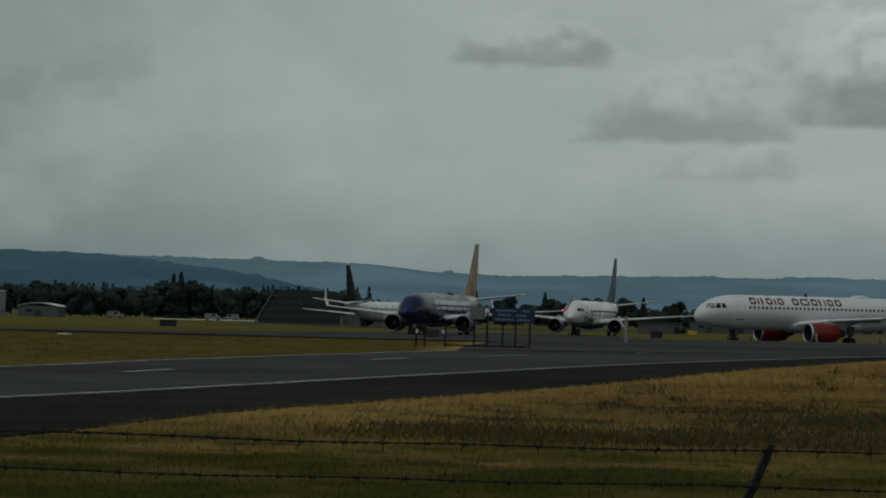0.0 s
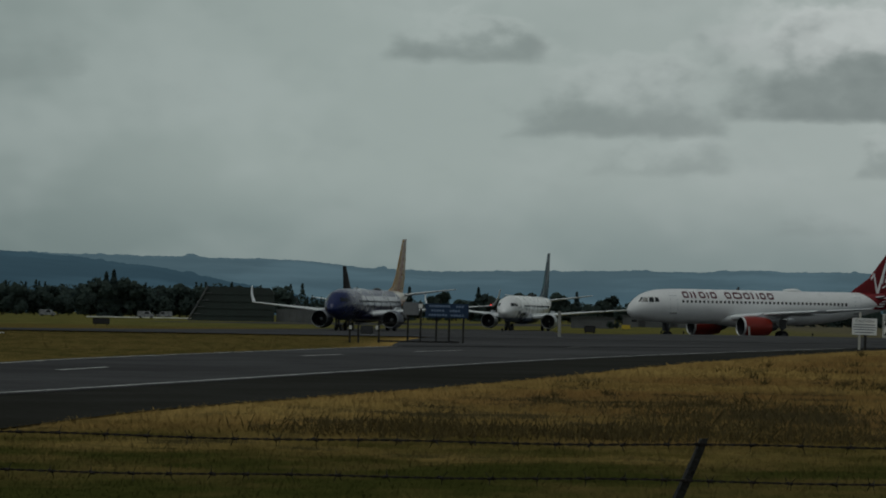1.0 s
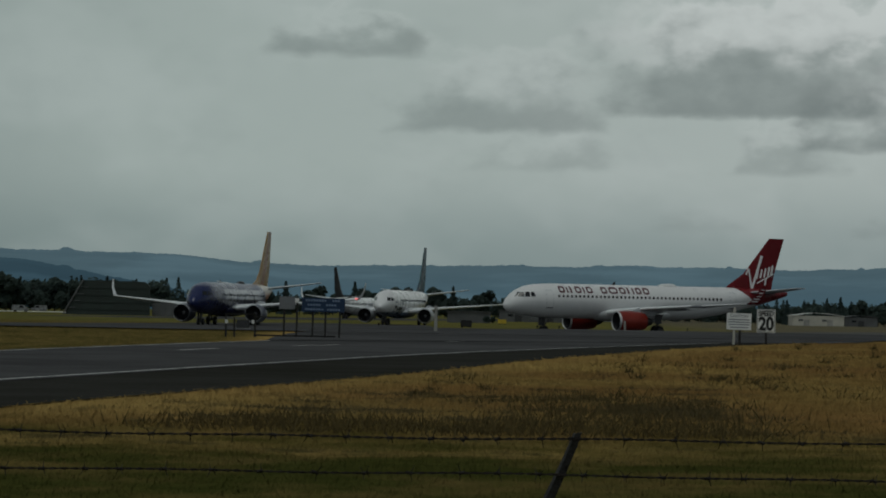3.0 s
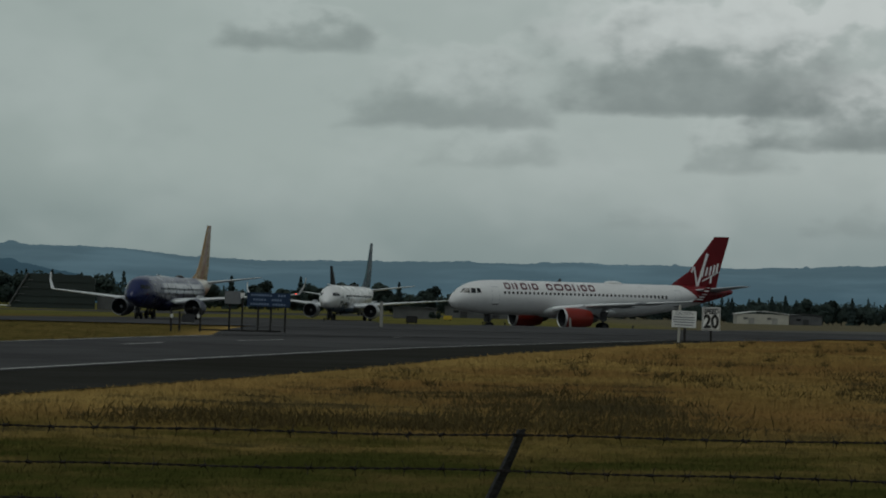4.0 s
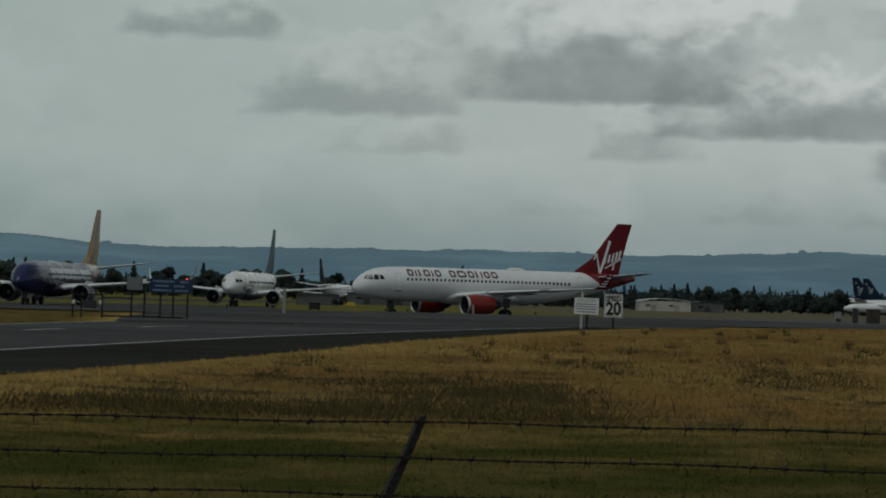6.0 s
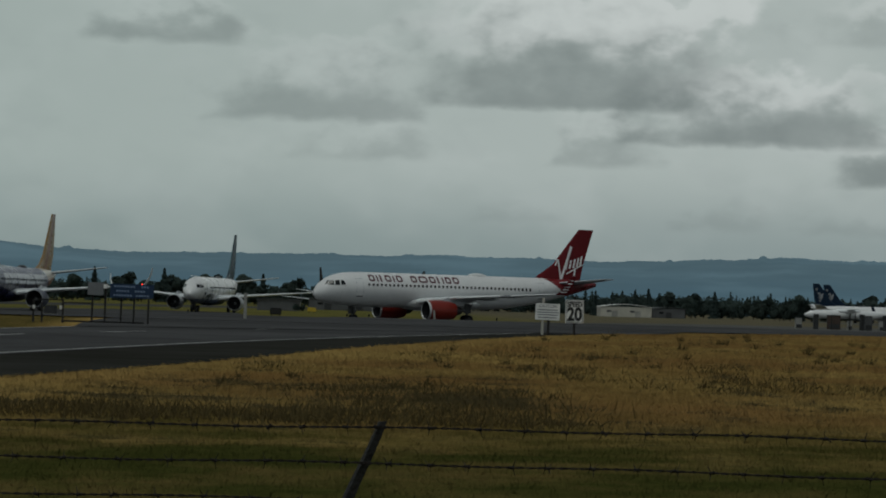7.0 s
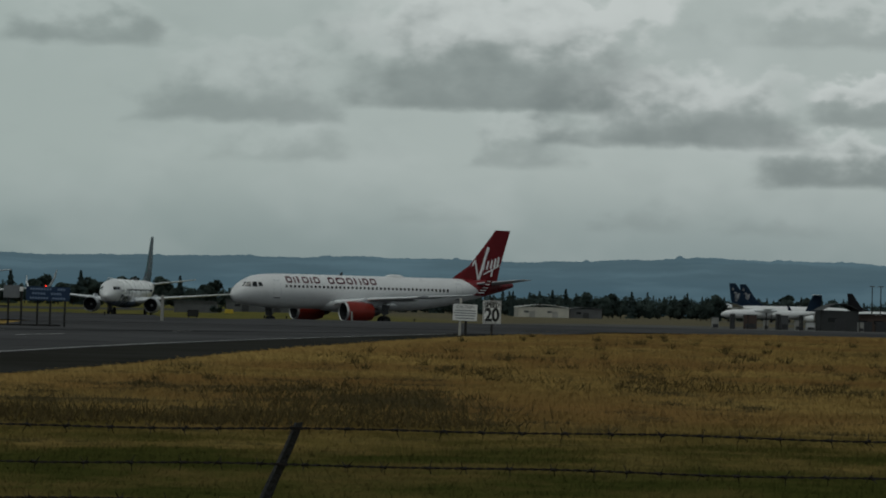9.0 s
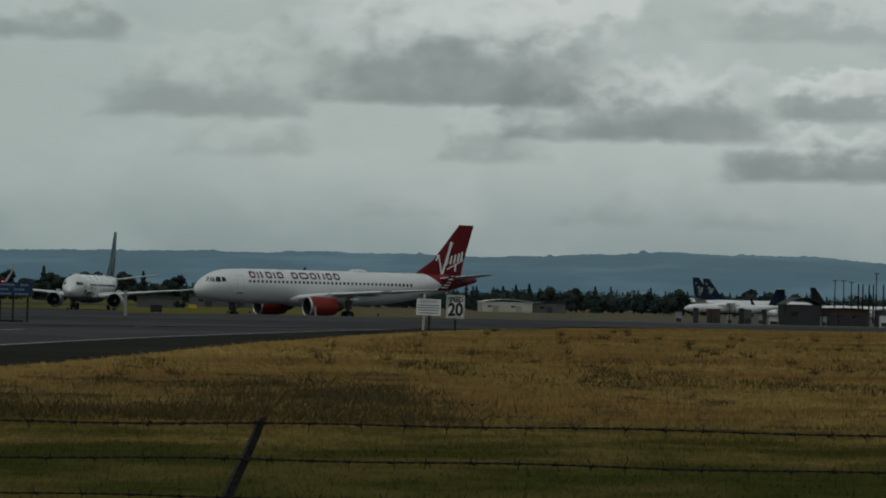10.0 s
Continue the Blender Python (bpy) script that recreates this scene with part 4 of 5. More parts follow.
turboprop(pose(147.4, 930.0, 0, 0, 0, 2))
jet_tail = thing("parked_airliner", pose(222.0, 945.0, 0, 0, 0, 178), "white airliner with a dark brown tail parked beyond the sheds", "airplane", "parked airliners")
airliner(jet_tail, "b", hull_white, black_paint, white_paint, wing_grey, white_paint, wing_grey)
jet_tail.scale = (0.8, 0.8, 0.8)


# ---- signs ----
def letters(text, size, mat, parent, m, name="lettering", depth=0.004, bold=0.0):
    cu = bpy.data.curves.new(name, "FONT")
    cu.body, cu.size, cu.extrude, cu.align_x, cu.align_y = text, size, depth, "CENTER", "CENTER"
    cu.offset = bold
    tmp = new(name, cu)
    dg = bpy.context.evaluated_depsgraph_get()
    me = bpy.data.meshes.new_from_object(tmp.evaluated_get(dg))
    bpy.data.objects.remove(tmp)
    me.materials.clear()
    me.materials.append(mat)
    ob = new(name, me)
    ob.parent = parent
    ob.matrix_basis = m
    return ob


def plate(w, h, t=0.01):
    return box(bmesh.new(), -w / 2, -t, -h / 2, w / 2, t, h / 2, 0.003)


UP = Matrix.Rotation(radians(90), 4, "X")

# speed limit sign: the ground lies at 1.25 by the road
speed_sign = thing("speed_sign", pose(7.82, 97.0, 1.25, 0, 0, -4), "white speed limit sign with black figures on a thin steel post", "road sign")
part("post", box(bmesh.new(), -0.035, 0.02, -0.05, 0.035, 0.06, 1.3, 0.005), post_steel, speed_sign)
pl = part("sign_plate", box(bmesh.new(), -0.3, -0.008, 0.42, 0.3, 0.012, 1.18, 0.004), sign_white, speed_sign)
for a, b, c, d in ((-0.28, 0.44, 0.28, 0.455), (-0.28, 1.145, 0.28, 1.16), (-0.28, 0.44, -0.265, 1.16), (0.265, 0.44, 0.28, 1.16)):
    part("border", box(bmesh.new(), a, -0.012, b, c, -0.007, d), print_black, pl, "black border line")
letters("SPEED", 0.2, print_black, pl, Matrix.Translation((0, -0.012, 1.03)) @ UP @ Matrix.Diagonal((0.9, 1.15, 1, 1)), bold=0.008)
letters("20", 0.58, print_black, pl, Matrix.Translation((0, -0.012, 0.69)) @ UP @ Matrix.Diagonal((0.84, 1.02, 1, 1)), depth=0.005, bold=0.022)

caution_sign = thing("caution_sign", pose(6.92, 97.0, 1.25, 0, 1.2, -2), "white caution notice on a pale post beside the road", "road sign")
part("post", box(bmesh.new(), -0.19, 0.02, -0.05, -0.11, 0.1, 1.22, 0.006), wall_cream, caution_sign, "pale weathered wooden post")
part("stub_post", box(bmesh.new(), 0.0, 0.02, -0.05, 0.08, 0.08, 0.5, 0.006), old_wood, caution_sign, "short dark post")
pc = part("sign_plate", box(bmesh.new(), -0.4, -0.008, 0.5, 0.4, 0.012, 1.04, 0.004), sign_white, caution_sign)
letters("CAUTION", 0.13, sign_grey, pc, Matrix.Translation((0, -0.012, 0.95)) @ UP)
for z, w in ((0.83, 0.34), (0.75, 0.36), (0.67, 0.33), (0.58, 0.3)):
    part("print_bar", box(bmesh.new(), -w, -0.012, z - 0.016, w, -0.007, z + 0.016), sign_grey, pc, "grey line of print")

# blue board on several posts, with the grey back of another sign beside it
SY, SZ = 93.0, 1.25
blue_sign = thing("notice_board", pose(-6.41, SY, SZ, 0, 0.8, 0), "blue notice board with pale print on four dark posts", "sign")
bb = part("board", box(bmesh.new(), -0.67, -0.02, 0.83, 0.69, 0.02, 1.27, 0.006), sign_blue, blue_sign)
for z, a, b in ((1.19, -0.55, 0.2), (1.19, 0.3, 0.56), (1.05, -0.48, 0.0), (1.05, 0.1, 0.45), (0.91, -0.56, 0.05), (0.91, 0.14, 0.58)):
    n = int((b - a) / 0.085)
    for i in range(n):
        part("print_bar", box(bmesh.new(), a + i * 0.085, -0.027, z - 0.03, a + i * 0.085 + 0.06, -0.018, z + 0.03), pale_blue, bb, "pale line of print")
for x, top in ((-0.81, 1.3), (-0.31, 1.2), (0.09, 1.2), (0.54, 1.2)):
    part("post", box(bmesh.new(), x - 0.03, 0.022, -0.1, x + 0.03, 0.082, top, 0.005), post_steel, blue_sign)
part("reflector", box(bmesh.new(), -0.88, -0.03, 1.1, -0.76, 0.022, 1.24, 0.006), sign_white, blue_sign, "small white reflector plate")

grey_sign = thing("sign_back", pose(-7.58, SY + 0.5, SZ, 0, 0.5, 0), "blank grey sign panel on a dark post", "sign")
part("panel", box(bmesh.new(), -0.24, -0.02, 0.9, 0.26, 0.015, 1.3, 0.006), sign_grey, grey_sign)
part("post", box(bmesh.new(), -0.11, 0.015, -0.1, -0.05, 0.07, 1.25, 0.005), post_steel, grey_sign)

# low gate rail beside the board
rail = thing("gate_rail", pose(-7.6, SY + 0.3, SZ, 0, 0, 0), "low dark steel gate with thin posts beside the board", "gate")
part("bar", box(bmesh.new(), -1.0, -0.02, 0.04, 1.6, 0.02, 0.09, 0.006), post_steel, rail)
part("bar", box(bmesh.new(), -0.95, -0.02, 0.62, 0.0, 0.02, 0.66, 0.006), post_steel, rail)
for x, top in ((-1.87, 0.72), (-1.6, 0.62), (-0.95, 0.75)):
    part("post", box(bmesh.new(), x - 0.03, -0.03, -0.1, x + 0.03, 0.03, top, 0.006), post_steel, rail)

for x in (-1.85, -1.01):
    part("reflector", box(bmesh.new(), x - 0.04, -0.06, 0.42, x + 0.04, -0.028, 0.54, 0.008), dirty_white, rail, "small pale reflector plate")
part("bar", box(bmesh.new(), -1.87, -0.02, 0.7, -0.95, 0.02, 0.74, 0.006), post_steel, rail)
cab_x, cab_y = -28.7, 300.0
cabinet = thing("equipment_cabinet", pose(cab_x, cab_y, ground_z(cab_x, cab_y)), "dark equipment cabinet on a pale plinth beside the taxiway", "cabinet")
part("body", box(bmesh.new(), -0.62, -0.4, 0.1, 0.62, 0.4, 0.95, 0.04), shed_dark, cabinet)
part("plinth", box(bmesh.new(), -0.74, -0.46, -0.1, 0.74, 0.46, 0.1, 0.02), wall_beige, cabinet, "pale concrete plinth")
part("door", box(bmesh.new(), -0.52, -0.43, 0.18, 0.52, -0.395, 0.86, 0.01), dark_metal, cabinet)

# pale marker post
marker = thing("pale_post", pose(-8.0, 262.0, ground_z(-8, 262.0) - 0.02), "pale marker post standing by the taxiway", "post")
part("post", box(bmesh.new(), -0.14, -0.12, 0.0, 0.14, 0.12, 2.4, 0.03), wall_beige, marker)
part("foot", box(bmesh.new(), -0.26, -0.2, 0.0, 0.26, 0.2, 0.16, 0.03), wall_grey, marker)
# Added upright standing in for a pale streak below the near engine.
mk = thing("pale_post", pose(10.0, 300.0, ground_z(10, 300.0), 0, -4, 0), "thin pale upright standing by the taxiway", "post")
part("post", box(bmesh.new(), -0.1, -0.1, 0.0, 0.1, 0.1, 1.1, 0.02), wall_beige, mk)


def taxi_sign(x, y, w=2.3, h=0.85):
    root = thing("taxiway_sign", pose(x, y, ground_z(x, y)), "black boxy taxiway sign on short legs in the grass", "sign", "taxiway signs")
    part("body", box(bmesh.new(), -w / 2, -0.2, 0.2, w / 2, 0.2, 0.2 + h, 0.04), black_paint, root)
    part("face", box(bmesh.new(), -w / 2 + 0.1, -0.215, 0.3, w / 2 - 0.1, -0.19, 0.1 + h, 0.01), print_black, root)
    for s in (-1, 1):
        part("leg", box(bmesh.new(), s * w * 0.35 - 0.06, -0.06, -0.05, s * w * 0.35 + 0.06, 0.06, 0.25), post_steel, root)


taxi_sign(-75.4, 404.0)
taxi_sign(-8.1, 400.0, 1.5, 0.9)
taxi_sign(-119.0, 410.0, 1.6, 0.8)
for x, y in ((-98.0, 380.0), (1.5, 400.0), (4.5, 402.0), (7.6, 404.0), (-20.0, 402.0), (22.0, 405.0)):
    root = thing("taxiway_light", pose(x, y, ground_z(x, y)), "small dark taxiway edge light on a stake", "light", "taxiway edge lights")
    part("stake", rod(bmesh.new(), (0, 0, -0.05), (0, 0, 0.4), 0.06), post_steel, root)
    bm = bmesh.new()
    bmesh.ops.create_uvsphere(bm, u_segments=10, v_segments=6, radius=0.14, matrix=Matrix.Translation((0, 0, 0.45)))
    part("globe", bm, black_paint, root)


# ---- buildings far off ----
def barn(name, x, y, w, d, h, rise, wall, roof, label, doors=1, rz=0.0, plain=False):
    """A low building with a gently arched roof, doors and windows."""
    root = thing(name, pose(x, y, ground_z(x, y), 0, 0, rz), label, "building")
    part("wall", box(bmesh.new(), -w / 2, 0, 0, w / 2, d, h, 0.03), wall, root)
    rings = []
    for yy in (-0.3, d + 0.3):
        arc = [(-w / 2 - 0.3 + (w + 0.6) * i / 12, yy, h + rise * math.sin(math.pi * i / 12)) for i in range(13)]
        rings.append(arc + [(p[0], yy, p[2] - 0.12) for p in reversed(arc)])
    part("roof", loft(bmesh.new(), rings), roof, root)
    for i in range(doors):
        cx = -w / 2 + w * (i + 0.6) / (doors + 0.2)
        part("door", box(bmesh.new(), cx - 0.9, -0.06, 0.0, cx + 0.9, 0.0, h * 0.6, 0.01), wall_beige if plain else dark_metal, root)
        part("window", box(bmesh.new(), cx - w * 0.22 / doors - 0.7, -0.05, h * 0.45, cx - w * 0.22 / doors + 0.7, 0.0, h * 0.65, 0.01), wall_grey if plain else dark_glass, root)
    return root


barn("hangar", 88.3, 900.0, 15.6, 14.0, 3.1, 0.85, wall_cream, roof_white, "low pale hangar with a white curved roof across the airfield", 2, 0, True)
barn("hangar", 101.8, 905.0, 10.0, 14.0, 2.9, 0.5, wall_grey, wall_grey, "grey flat-roofed shed beside the pale hangar", 1)
barn("hangar", -185.7, 800.0, 11.0, 10.0, 3.0, 0.9, wall_grey, roof_white, "dark shed with a white roof at the edge of the woods", 1)
barn("hangar", -205.2, 800.0, 16.0, 10.0, 7.0, 0.4, wall_beige, roof_white, "pale tall shed at the edge of the woods", 1)
barn("hangar", -12.0, 620.0, 9.0, 6.0, 2.3, 0.2, wall_grey, wall_grey, "small grey service building beyond the taxiway", 0)
barn("hangar", 2.0, 760.0, 18.0, 8.0, 3.0, 0.3, wall_grey, wall_grey, "long grey service building beyond the runway", 2)
barn("gabled_shed", 89.9, 450.0, 5.6, 6.0, 3.2, 1.1, shed_dark, shed_dark, "dark gabled shed on the far apron", 1)
barn("gabled_shed", 97.4, 455.0, 7.8, 6.0, 2.7, 0.15, wall_brown, shed_dark, "low brown shed on the far apron", 3)
barn("gabled_shed", 104.5, 452.0, 4.0, 5.0, 2.6, 0.3, wall_grey, wall_grey, "grey shed beside the brown one", 1)


def kiosk(x, y, w, h, label, skin):
    root = thing("equipment_box", pose(x, y, ground_z(x, y)), label, "equipment", "equipment boxes on the apron")
    part("body", box(bmesh.new(), -w / 2, -0.5, 0, w / 2, 0.5, h, 0.05), skin, root)
    part("vent_panel", box(bmesh.new(), -w * 0.42, -0.53, h * 0.08, w * 0.42, -0.49, h * 0.4, 0.01), dark_metal, root)
    part("lid", box(bmesh.new(), -w * 0.54, -0.56, h - 0.02, w * 0.54, 0.56, h + 0.08, 0.02), wall_grey, root)


for x, y, w, h, skin in ((72.4, 462.0, 1.0, 1.7, wall_beige), (74.0, 455.0, 0.7, 2.3, shed_dark), (77.6, 460.0, 2.0, 2.2, wall_brown), (79.4, 456.0, 0.7, 1.5, wall_beige), (80.8, 453.0, 0.7, 2.4, shed_dark), (82.1, 455.0, 1.1, 2.2, wall_grey), (83.6, 452.0, 0.8, 1.6, wall_beige), (84.9, 456.0, 0.6, 2.3, shed_dark), (86.4, 456.0, 1.4, 1.3, dirty_white), (92.0, 445.0, 0.8, 1.5, wall_beige), (101.5, 446.0, 1.2, 1.8, dirty_white)):
    kiosk(x, y, w, h, "%s equipment box on the far apron" % ("pale" if skin in (dirty_white, wall_beige) else "dark"), skin)
for x, y, h in ((75.6, 450.0, 2.3), (78.4, 450.0, 2.6), (80.7, 452.0, 2.4), (83.6, 450.0, 2.2), (86.5, 448.0, 3.0), (91.6, 444.0, 2.0), (94.5, 446.0, 1.6)):
    root = thing("bollard", pose(x, y, ground_z(x, y)), "dark thin post on the far apron", "post", "posts on the apron")
    part("post", rod(bmesh.new(), (0, 0, -0.05), (0, 0, h), 0.08), post_steel, root)


def light_pole(x, y, h):
    root = thing("light_pole", pose(x, y, 0), "tall thin lamp pole on the far apron", "lamp pole", "lamp poles on the apron")
    part("pole", rod(bmesh.new(), (0, 0, -0.1), (0, 0, h), 0.14, 0.09), post_steel, root)
    part("head", box(bmesh.new(), -0.5, -0.25, h - 0.05, 0.5, 0.25, h + 0.15, 0.03), wall_grey, root)


for x, y, h in ((126.3, 600.0, 8.6), (128.1, 600.0, 8.6), (129.7, 600.0, 8.3), (134.9, 600.0, 10.2)):
    light_pole(x, y, h)
for x in (131.2, 132.1, 133.4, 134.3, 136.4):
    root = thing("mast", pose(x, 600.0, 0), "dark slender mast on the far apron", "mast", "masts on the apron")
    part("mast", rod(bmesh.new(), (0, 0, -0.1), (0, 0, 8.0), 0.17, 0.14), black_paint, root)

sy = thing("taxiway_sign", pose(-4.55, 560.0, 0), "small yellow taxiway sign in the far grass", "sign", "taxiway signs")
part("body", box(bmesh.new(), -0.8, -0.2, 0.2, 0.8, 0.2, 0.95, 0.04), yellow_paint, sy)
for s in (-1, 1):
    part("leg", box(bmesh.new(), s * 0.5 - 0.06, -0.06, -0.05, s * 0.5 + 0.06, 0.06, 0.25), post_steel, sy)
slab = thing("marker_plate", pose(-23.6, 106.0, ground_z(-23.6, 106.0)), "flat white marker slab lying in the grass", "marker")
part("slab", box(bmesh.new(), -0.2, -0.3, 0.0, 0.2, 0.3, 0.045, 0.01), sign_white, slab)

# run-up enclosure: a dark open lattice box with one raking end
pen = thing("noise_barrier", pose(-110.2, 700.0, 0), "dark run-up noise barrier with a raking end frame", "barrier")
bm = bmesh.new()
loft(bm, [[(0.8, y, 0), (21.0, y, 0), (21.0, y, 6.9), (19.8, y, 8.0), (5.4, y, 8.2)] for y in (0, 0.5)])
part("panel", bm, mesh_green, pen)
part("edge_frame", rod(bmesh.new(), (0.4, -0.2, 0), (5.2, -0.2, 8.3), 0.22), wall_grey, pen, "grey raking steel edge")
for i in range(5):
    f = i / 5
    part("strut", rod(bmesh.new(), (0.6 + 4.8 * f, -0.1, 8.2 * f), (2.4 + 4.8 * f, -0.1, 8.2 * f), 0.08), wall_grey, pen)
for z in (1.2, 2.9, 4.6, 6.3):
    part("girt", box(bmesh.new(), 1.4 + z * 0.58, -0.1, z, 20.8, 0.0, z + 0.16), mesh_green, pen)
blast_wall = thing("blast_wall", pose(-88.9, 702.0, 0), "low pale grey blast wall at the end of the noise barrier", "wall")
for i in range(6):
    part("panel", box(bmesh.new(), i * 1.62, 0, 0, i * 1.62 + 1.58, 0.3, 3.1, 0.03), wall_grey, blast_wall)


def van(x, y, rz=0.0):
    root = thing("van", pose(x, y, 0, 0, 0, rz), "small pale grey van parked on the far grass", "van", "parked vans")
    bm = bmesh.new()
    loft(bm, [[(-2.4, s * 0.95, 0.45), (2.3, s * 0.95, 0.45), (2.4, s * 0.95, 1.0), (1.5, s * 0.92, 1.15), (0.9, s * 0.85, 1.95), (-2.3, s * 0.85, 2.0)] for s in (-1, 1)])
    part("body", bm, patch_grey, root)
    for s in (-1, 1):
        part("side_window", box(bmesh.new(), -0.2, s * 0.9 - 0.04, 1.2, 0.9, s * 0.9 + 0.04, 1.75, 0.01), dark_glass, root)
        for wx in (-1.5, 1.5):
            wb = bmesh.new()
            lathe(wb, [(-0.1, 0.15), (-0.1, 0.33), (0.1, 0.33), (0.1, 0.15)], (wx, s * 0.9, 0.33), 14, "y")
            part("wheel", wb, black_rubber, root)


for x, y, rz in ((-142.5, 832.0, 0), (-148.5, 900.0, 180), (-178.5, 870.0, 0)):
    van(x, y, rz)

low_wall = thing("barrier_strip", pose(-147.0, 850.0, 0), "long low white barrier strip in the grass", "barrier")
for i in range(8):
    part("segment", box(bmesh.new(), -16 + i * 4.0, -0.2, 0.0, -12.05 + i * 4.0, 0.2, 0.3, 0.05), roof_white, low_wall)


# ---- trees ----
def crown(rng, h, conifer, n):
    """Leaf clumps of a crown as small quads, as a flat array of corners."""
    t = rng.random(n) ** 0.9
    if conifer:
        z = h * (0.02 + 0.98 * t)
        rad = h * 0.2 * (1 - t) ** 0.8 * (0.55 + 0.45 * rng.random(n)) * (1 + 0.3 * np.sin(z * 5.0 / max(h * 0.12, 0.5)))
        size = h * 0.036 * (0.6 + rng.random(n)) * (1.15 - 0.5 * t)
    else:
        lobes = rng.uniform(-1.3, 1.3, (7, 3)) * np.array([h * 0.17, h * 0.17, h * 0.2]) + np.array([0, 0, h * 0.5])
        pick = lobes[rng.integers(0, 7, n)]
        v = rng.normal(0, 1, (n, 3))
        v /= np.linalg.norm(v, axis=1)[:, None]
        c = pick + v * h * 0.17 * (0.6 + 0.5 * rng.random(n))[:, None]
        c[:, 2] = np.clip(c[:, 2], h * 0.02, h * 1.02)
        size = h * 0.04 * (0.6 + rng.random(n))
        return quads_at(rng, c, size, h)
    a = rng.random(n) * 2 * np.pi
    return quads_at(rng, np.stack([rad * np.cos(a), rad * np.sin(a), z], 1), size, h)


def quads_at(rng, c, size, h):
    """Leaf clumps at the points c that face roughly away from the crown's middle."""
    n = len(c)
    out = np.stack([c[:, 0], c[:, 1], 0 * c[:, 2]], 1)
    out /= np.linalg.norm(out, axis=1)[:, None] + 1e-6
    out[:, 2] = np.clip(c[:, 2] / h - 0.3, 0.0, 0.7) * 1.6 + 0.35
    out += rng.normal(0, 0.5, (n, 3))
    out /= np.linalg.norm(out, axis=1)[:, None] + 1e-6
    u = np.cross(out, rng.normal(0, 1, (n, 3)))
    u /= np.linalg.norm(u, axis=1)[:, None] + 1e-6
    w = np.cross(out, u)
    u, w = u * size[:, None], w * size[:, None] * 0.7
    return np.stack([c - u - w * 0.6, c + u * 0.8 - w, c + u + w * 0.7, c - u * 0.7 + w], 1).reshape(-1, 3)


rng = np.random.default_rng(5)
models = []
for i in range(7):
    con = i in (0, 1, 2)
    h = (14.0, 11.0, 12.5, 10.0, 9.0, 11.0, 8.0)[i]
    root = thing("tree", pose(0, -3000 - i * 30, 0), "dark %s tree at the edge of the airfield woods" % ("conifer" if con else "broadleaf"), "tree", "trees before the woods")
    bm = bmesh.new()
    rod(bm, (0, 0, -0.3), (0, 0, h * 0.75), h * 0.025, h * 0.006, 8)
    for j in range(6):
        a = j * 2.4
        rod(bm, (0, 0, h * (0.25 + 0.07 * j)), (math.cos(a) * h * 0.16, math.sin(a) * h * 0.16, h * (0.36 + 0.07 * j)), h * 0.008, h * 0.002, 6)
    part("trunk", bm, bark, root)
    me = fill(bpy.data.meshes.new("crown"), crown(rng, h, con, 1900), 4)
    me.materials.append(hazed_conifer_leaf if con else hazed_broad_leaf)
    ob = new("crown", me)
    ob.parent = root
    models.append(root)


def tree_at(i, x, y, s):
    m = pose(x, y, 0, 0, 0, rng.random() * 360)
    if models[i].get("used"):
        t = copy_thing(models[i], m)
    else:
        t = models[i]
        t["used"] = 1
        t.matrix_basis = m
    t.scale = (s, s, s)


spots = []
for x in np.arange(-255, -128, 2.4):
    spots.append((x + rng.normal(0, 0.8), 985 + rng.normal(0, 8), rng.choice([3, 4, 5, 6, 3, 5]), 0.75 + 0.35 * rng.random() + (0.15 if -235 < x < -215 or -185 < x < -165 else 0)))
for x in np.arange(-110, 88, 3.4):
    spots.append((x + rng.normal(0, 1.2), 1185 + rng.normal(0, 8), rng.choice([4, 6, 3, 5, 4, 1]), 0.85 + 0.25 * rng.random() + (0.15 if x < -25 else 0)))
for x in np.arange(76, 255, 2.3):
    spots.append((x + rng.normal(0, 0.8), 1010 + rng.normal(0, 8), rng.choice([1, 4, 5, 6, 3, 4, 6, 5]), 0.6 + 0.3 * rng.random()))
for x, y, i, s in spots:
    tree_at(int(i), float(x), float(y), float(s))
for x, i, s in ((-180.5, 0, 1.05), (-178.0, 0, 1.1), (-172.0, 5, 1.25), (-224.0, 3, 1.2), (103.0, 2, 0.62), (150.0, 3, 0.82), (182.0, 5, 0.8)):
    tree_at(i, x, 975.0, s)
tree_at(5, 138.6, 590.0, 0.8)
tree_at(6, -8.3, 600.0, 0.26)
tree_at(4, -6.9, 602.0, 0.2)
for m in models:
    if m.get("used"):
        del m["used"]
    else:
        print("unused tree model")

# the woods behind them
pile = []
for x in np.arange(-480, 480, 2.2):
    for row in range(2):
        h = 7.2 + 3.4 * rng.random() + (6.0 if x < -150 else 1.0) + 2.0 * float(noise.noise((x * 0.02, row, 0)))
        c = crown(rng, h, rng.random() < 0.3, 240)
        c[:, 0] += x + rng.normal(0, 1.0)
        c[:, 1] += 1225 + row * 25 + rng.normal(0, 5)
        c[:, 2] *= 0.9
        pile.append(c)
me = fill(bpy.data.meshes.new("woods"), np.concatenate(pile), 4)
me.materials.append(hazed_broad_leaf)
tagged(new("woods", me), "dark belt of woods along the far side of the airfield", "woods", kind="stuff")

# ---- fence ----
FY = 7.5
fence = thing("barbed_wire_fence", pose(0, FY, 1.25), "rusty barbed wire strung on leaning weathered steel arms", "fence")
WIRE_Z = (0.584, 0.491, 0.396)


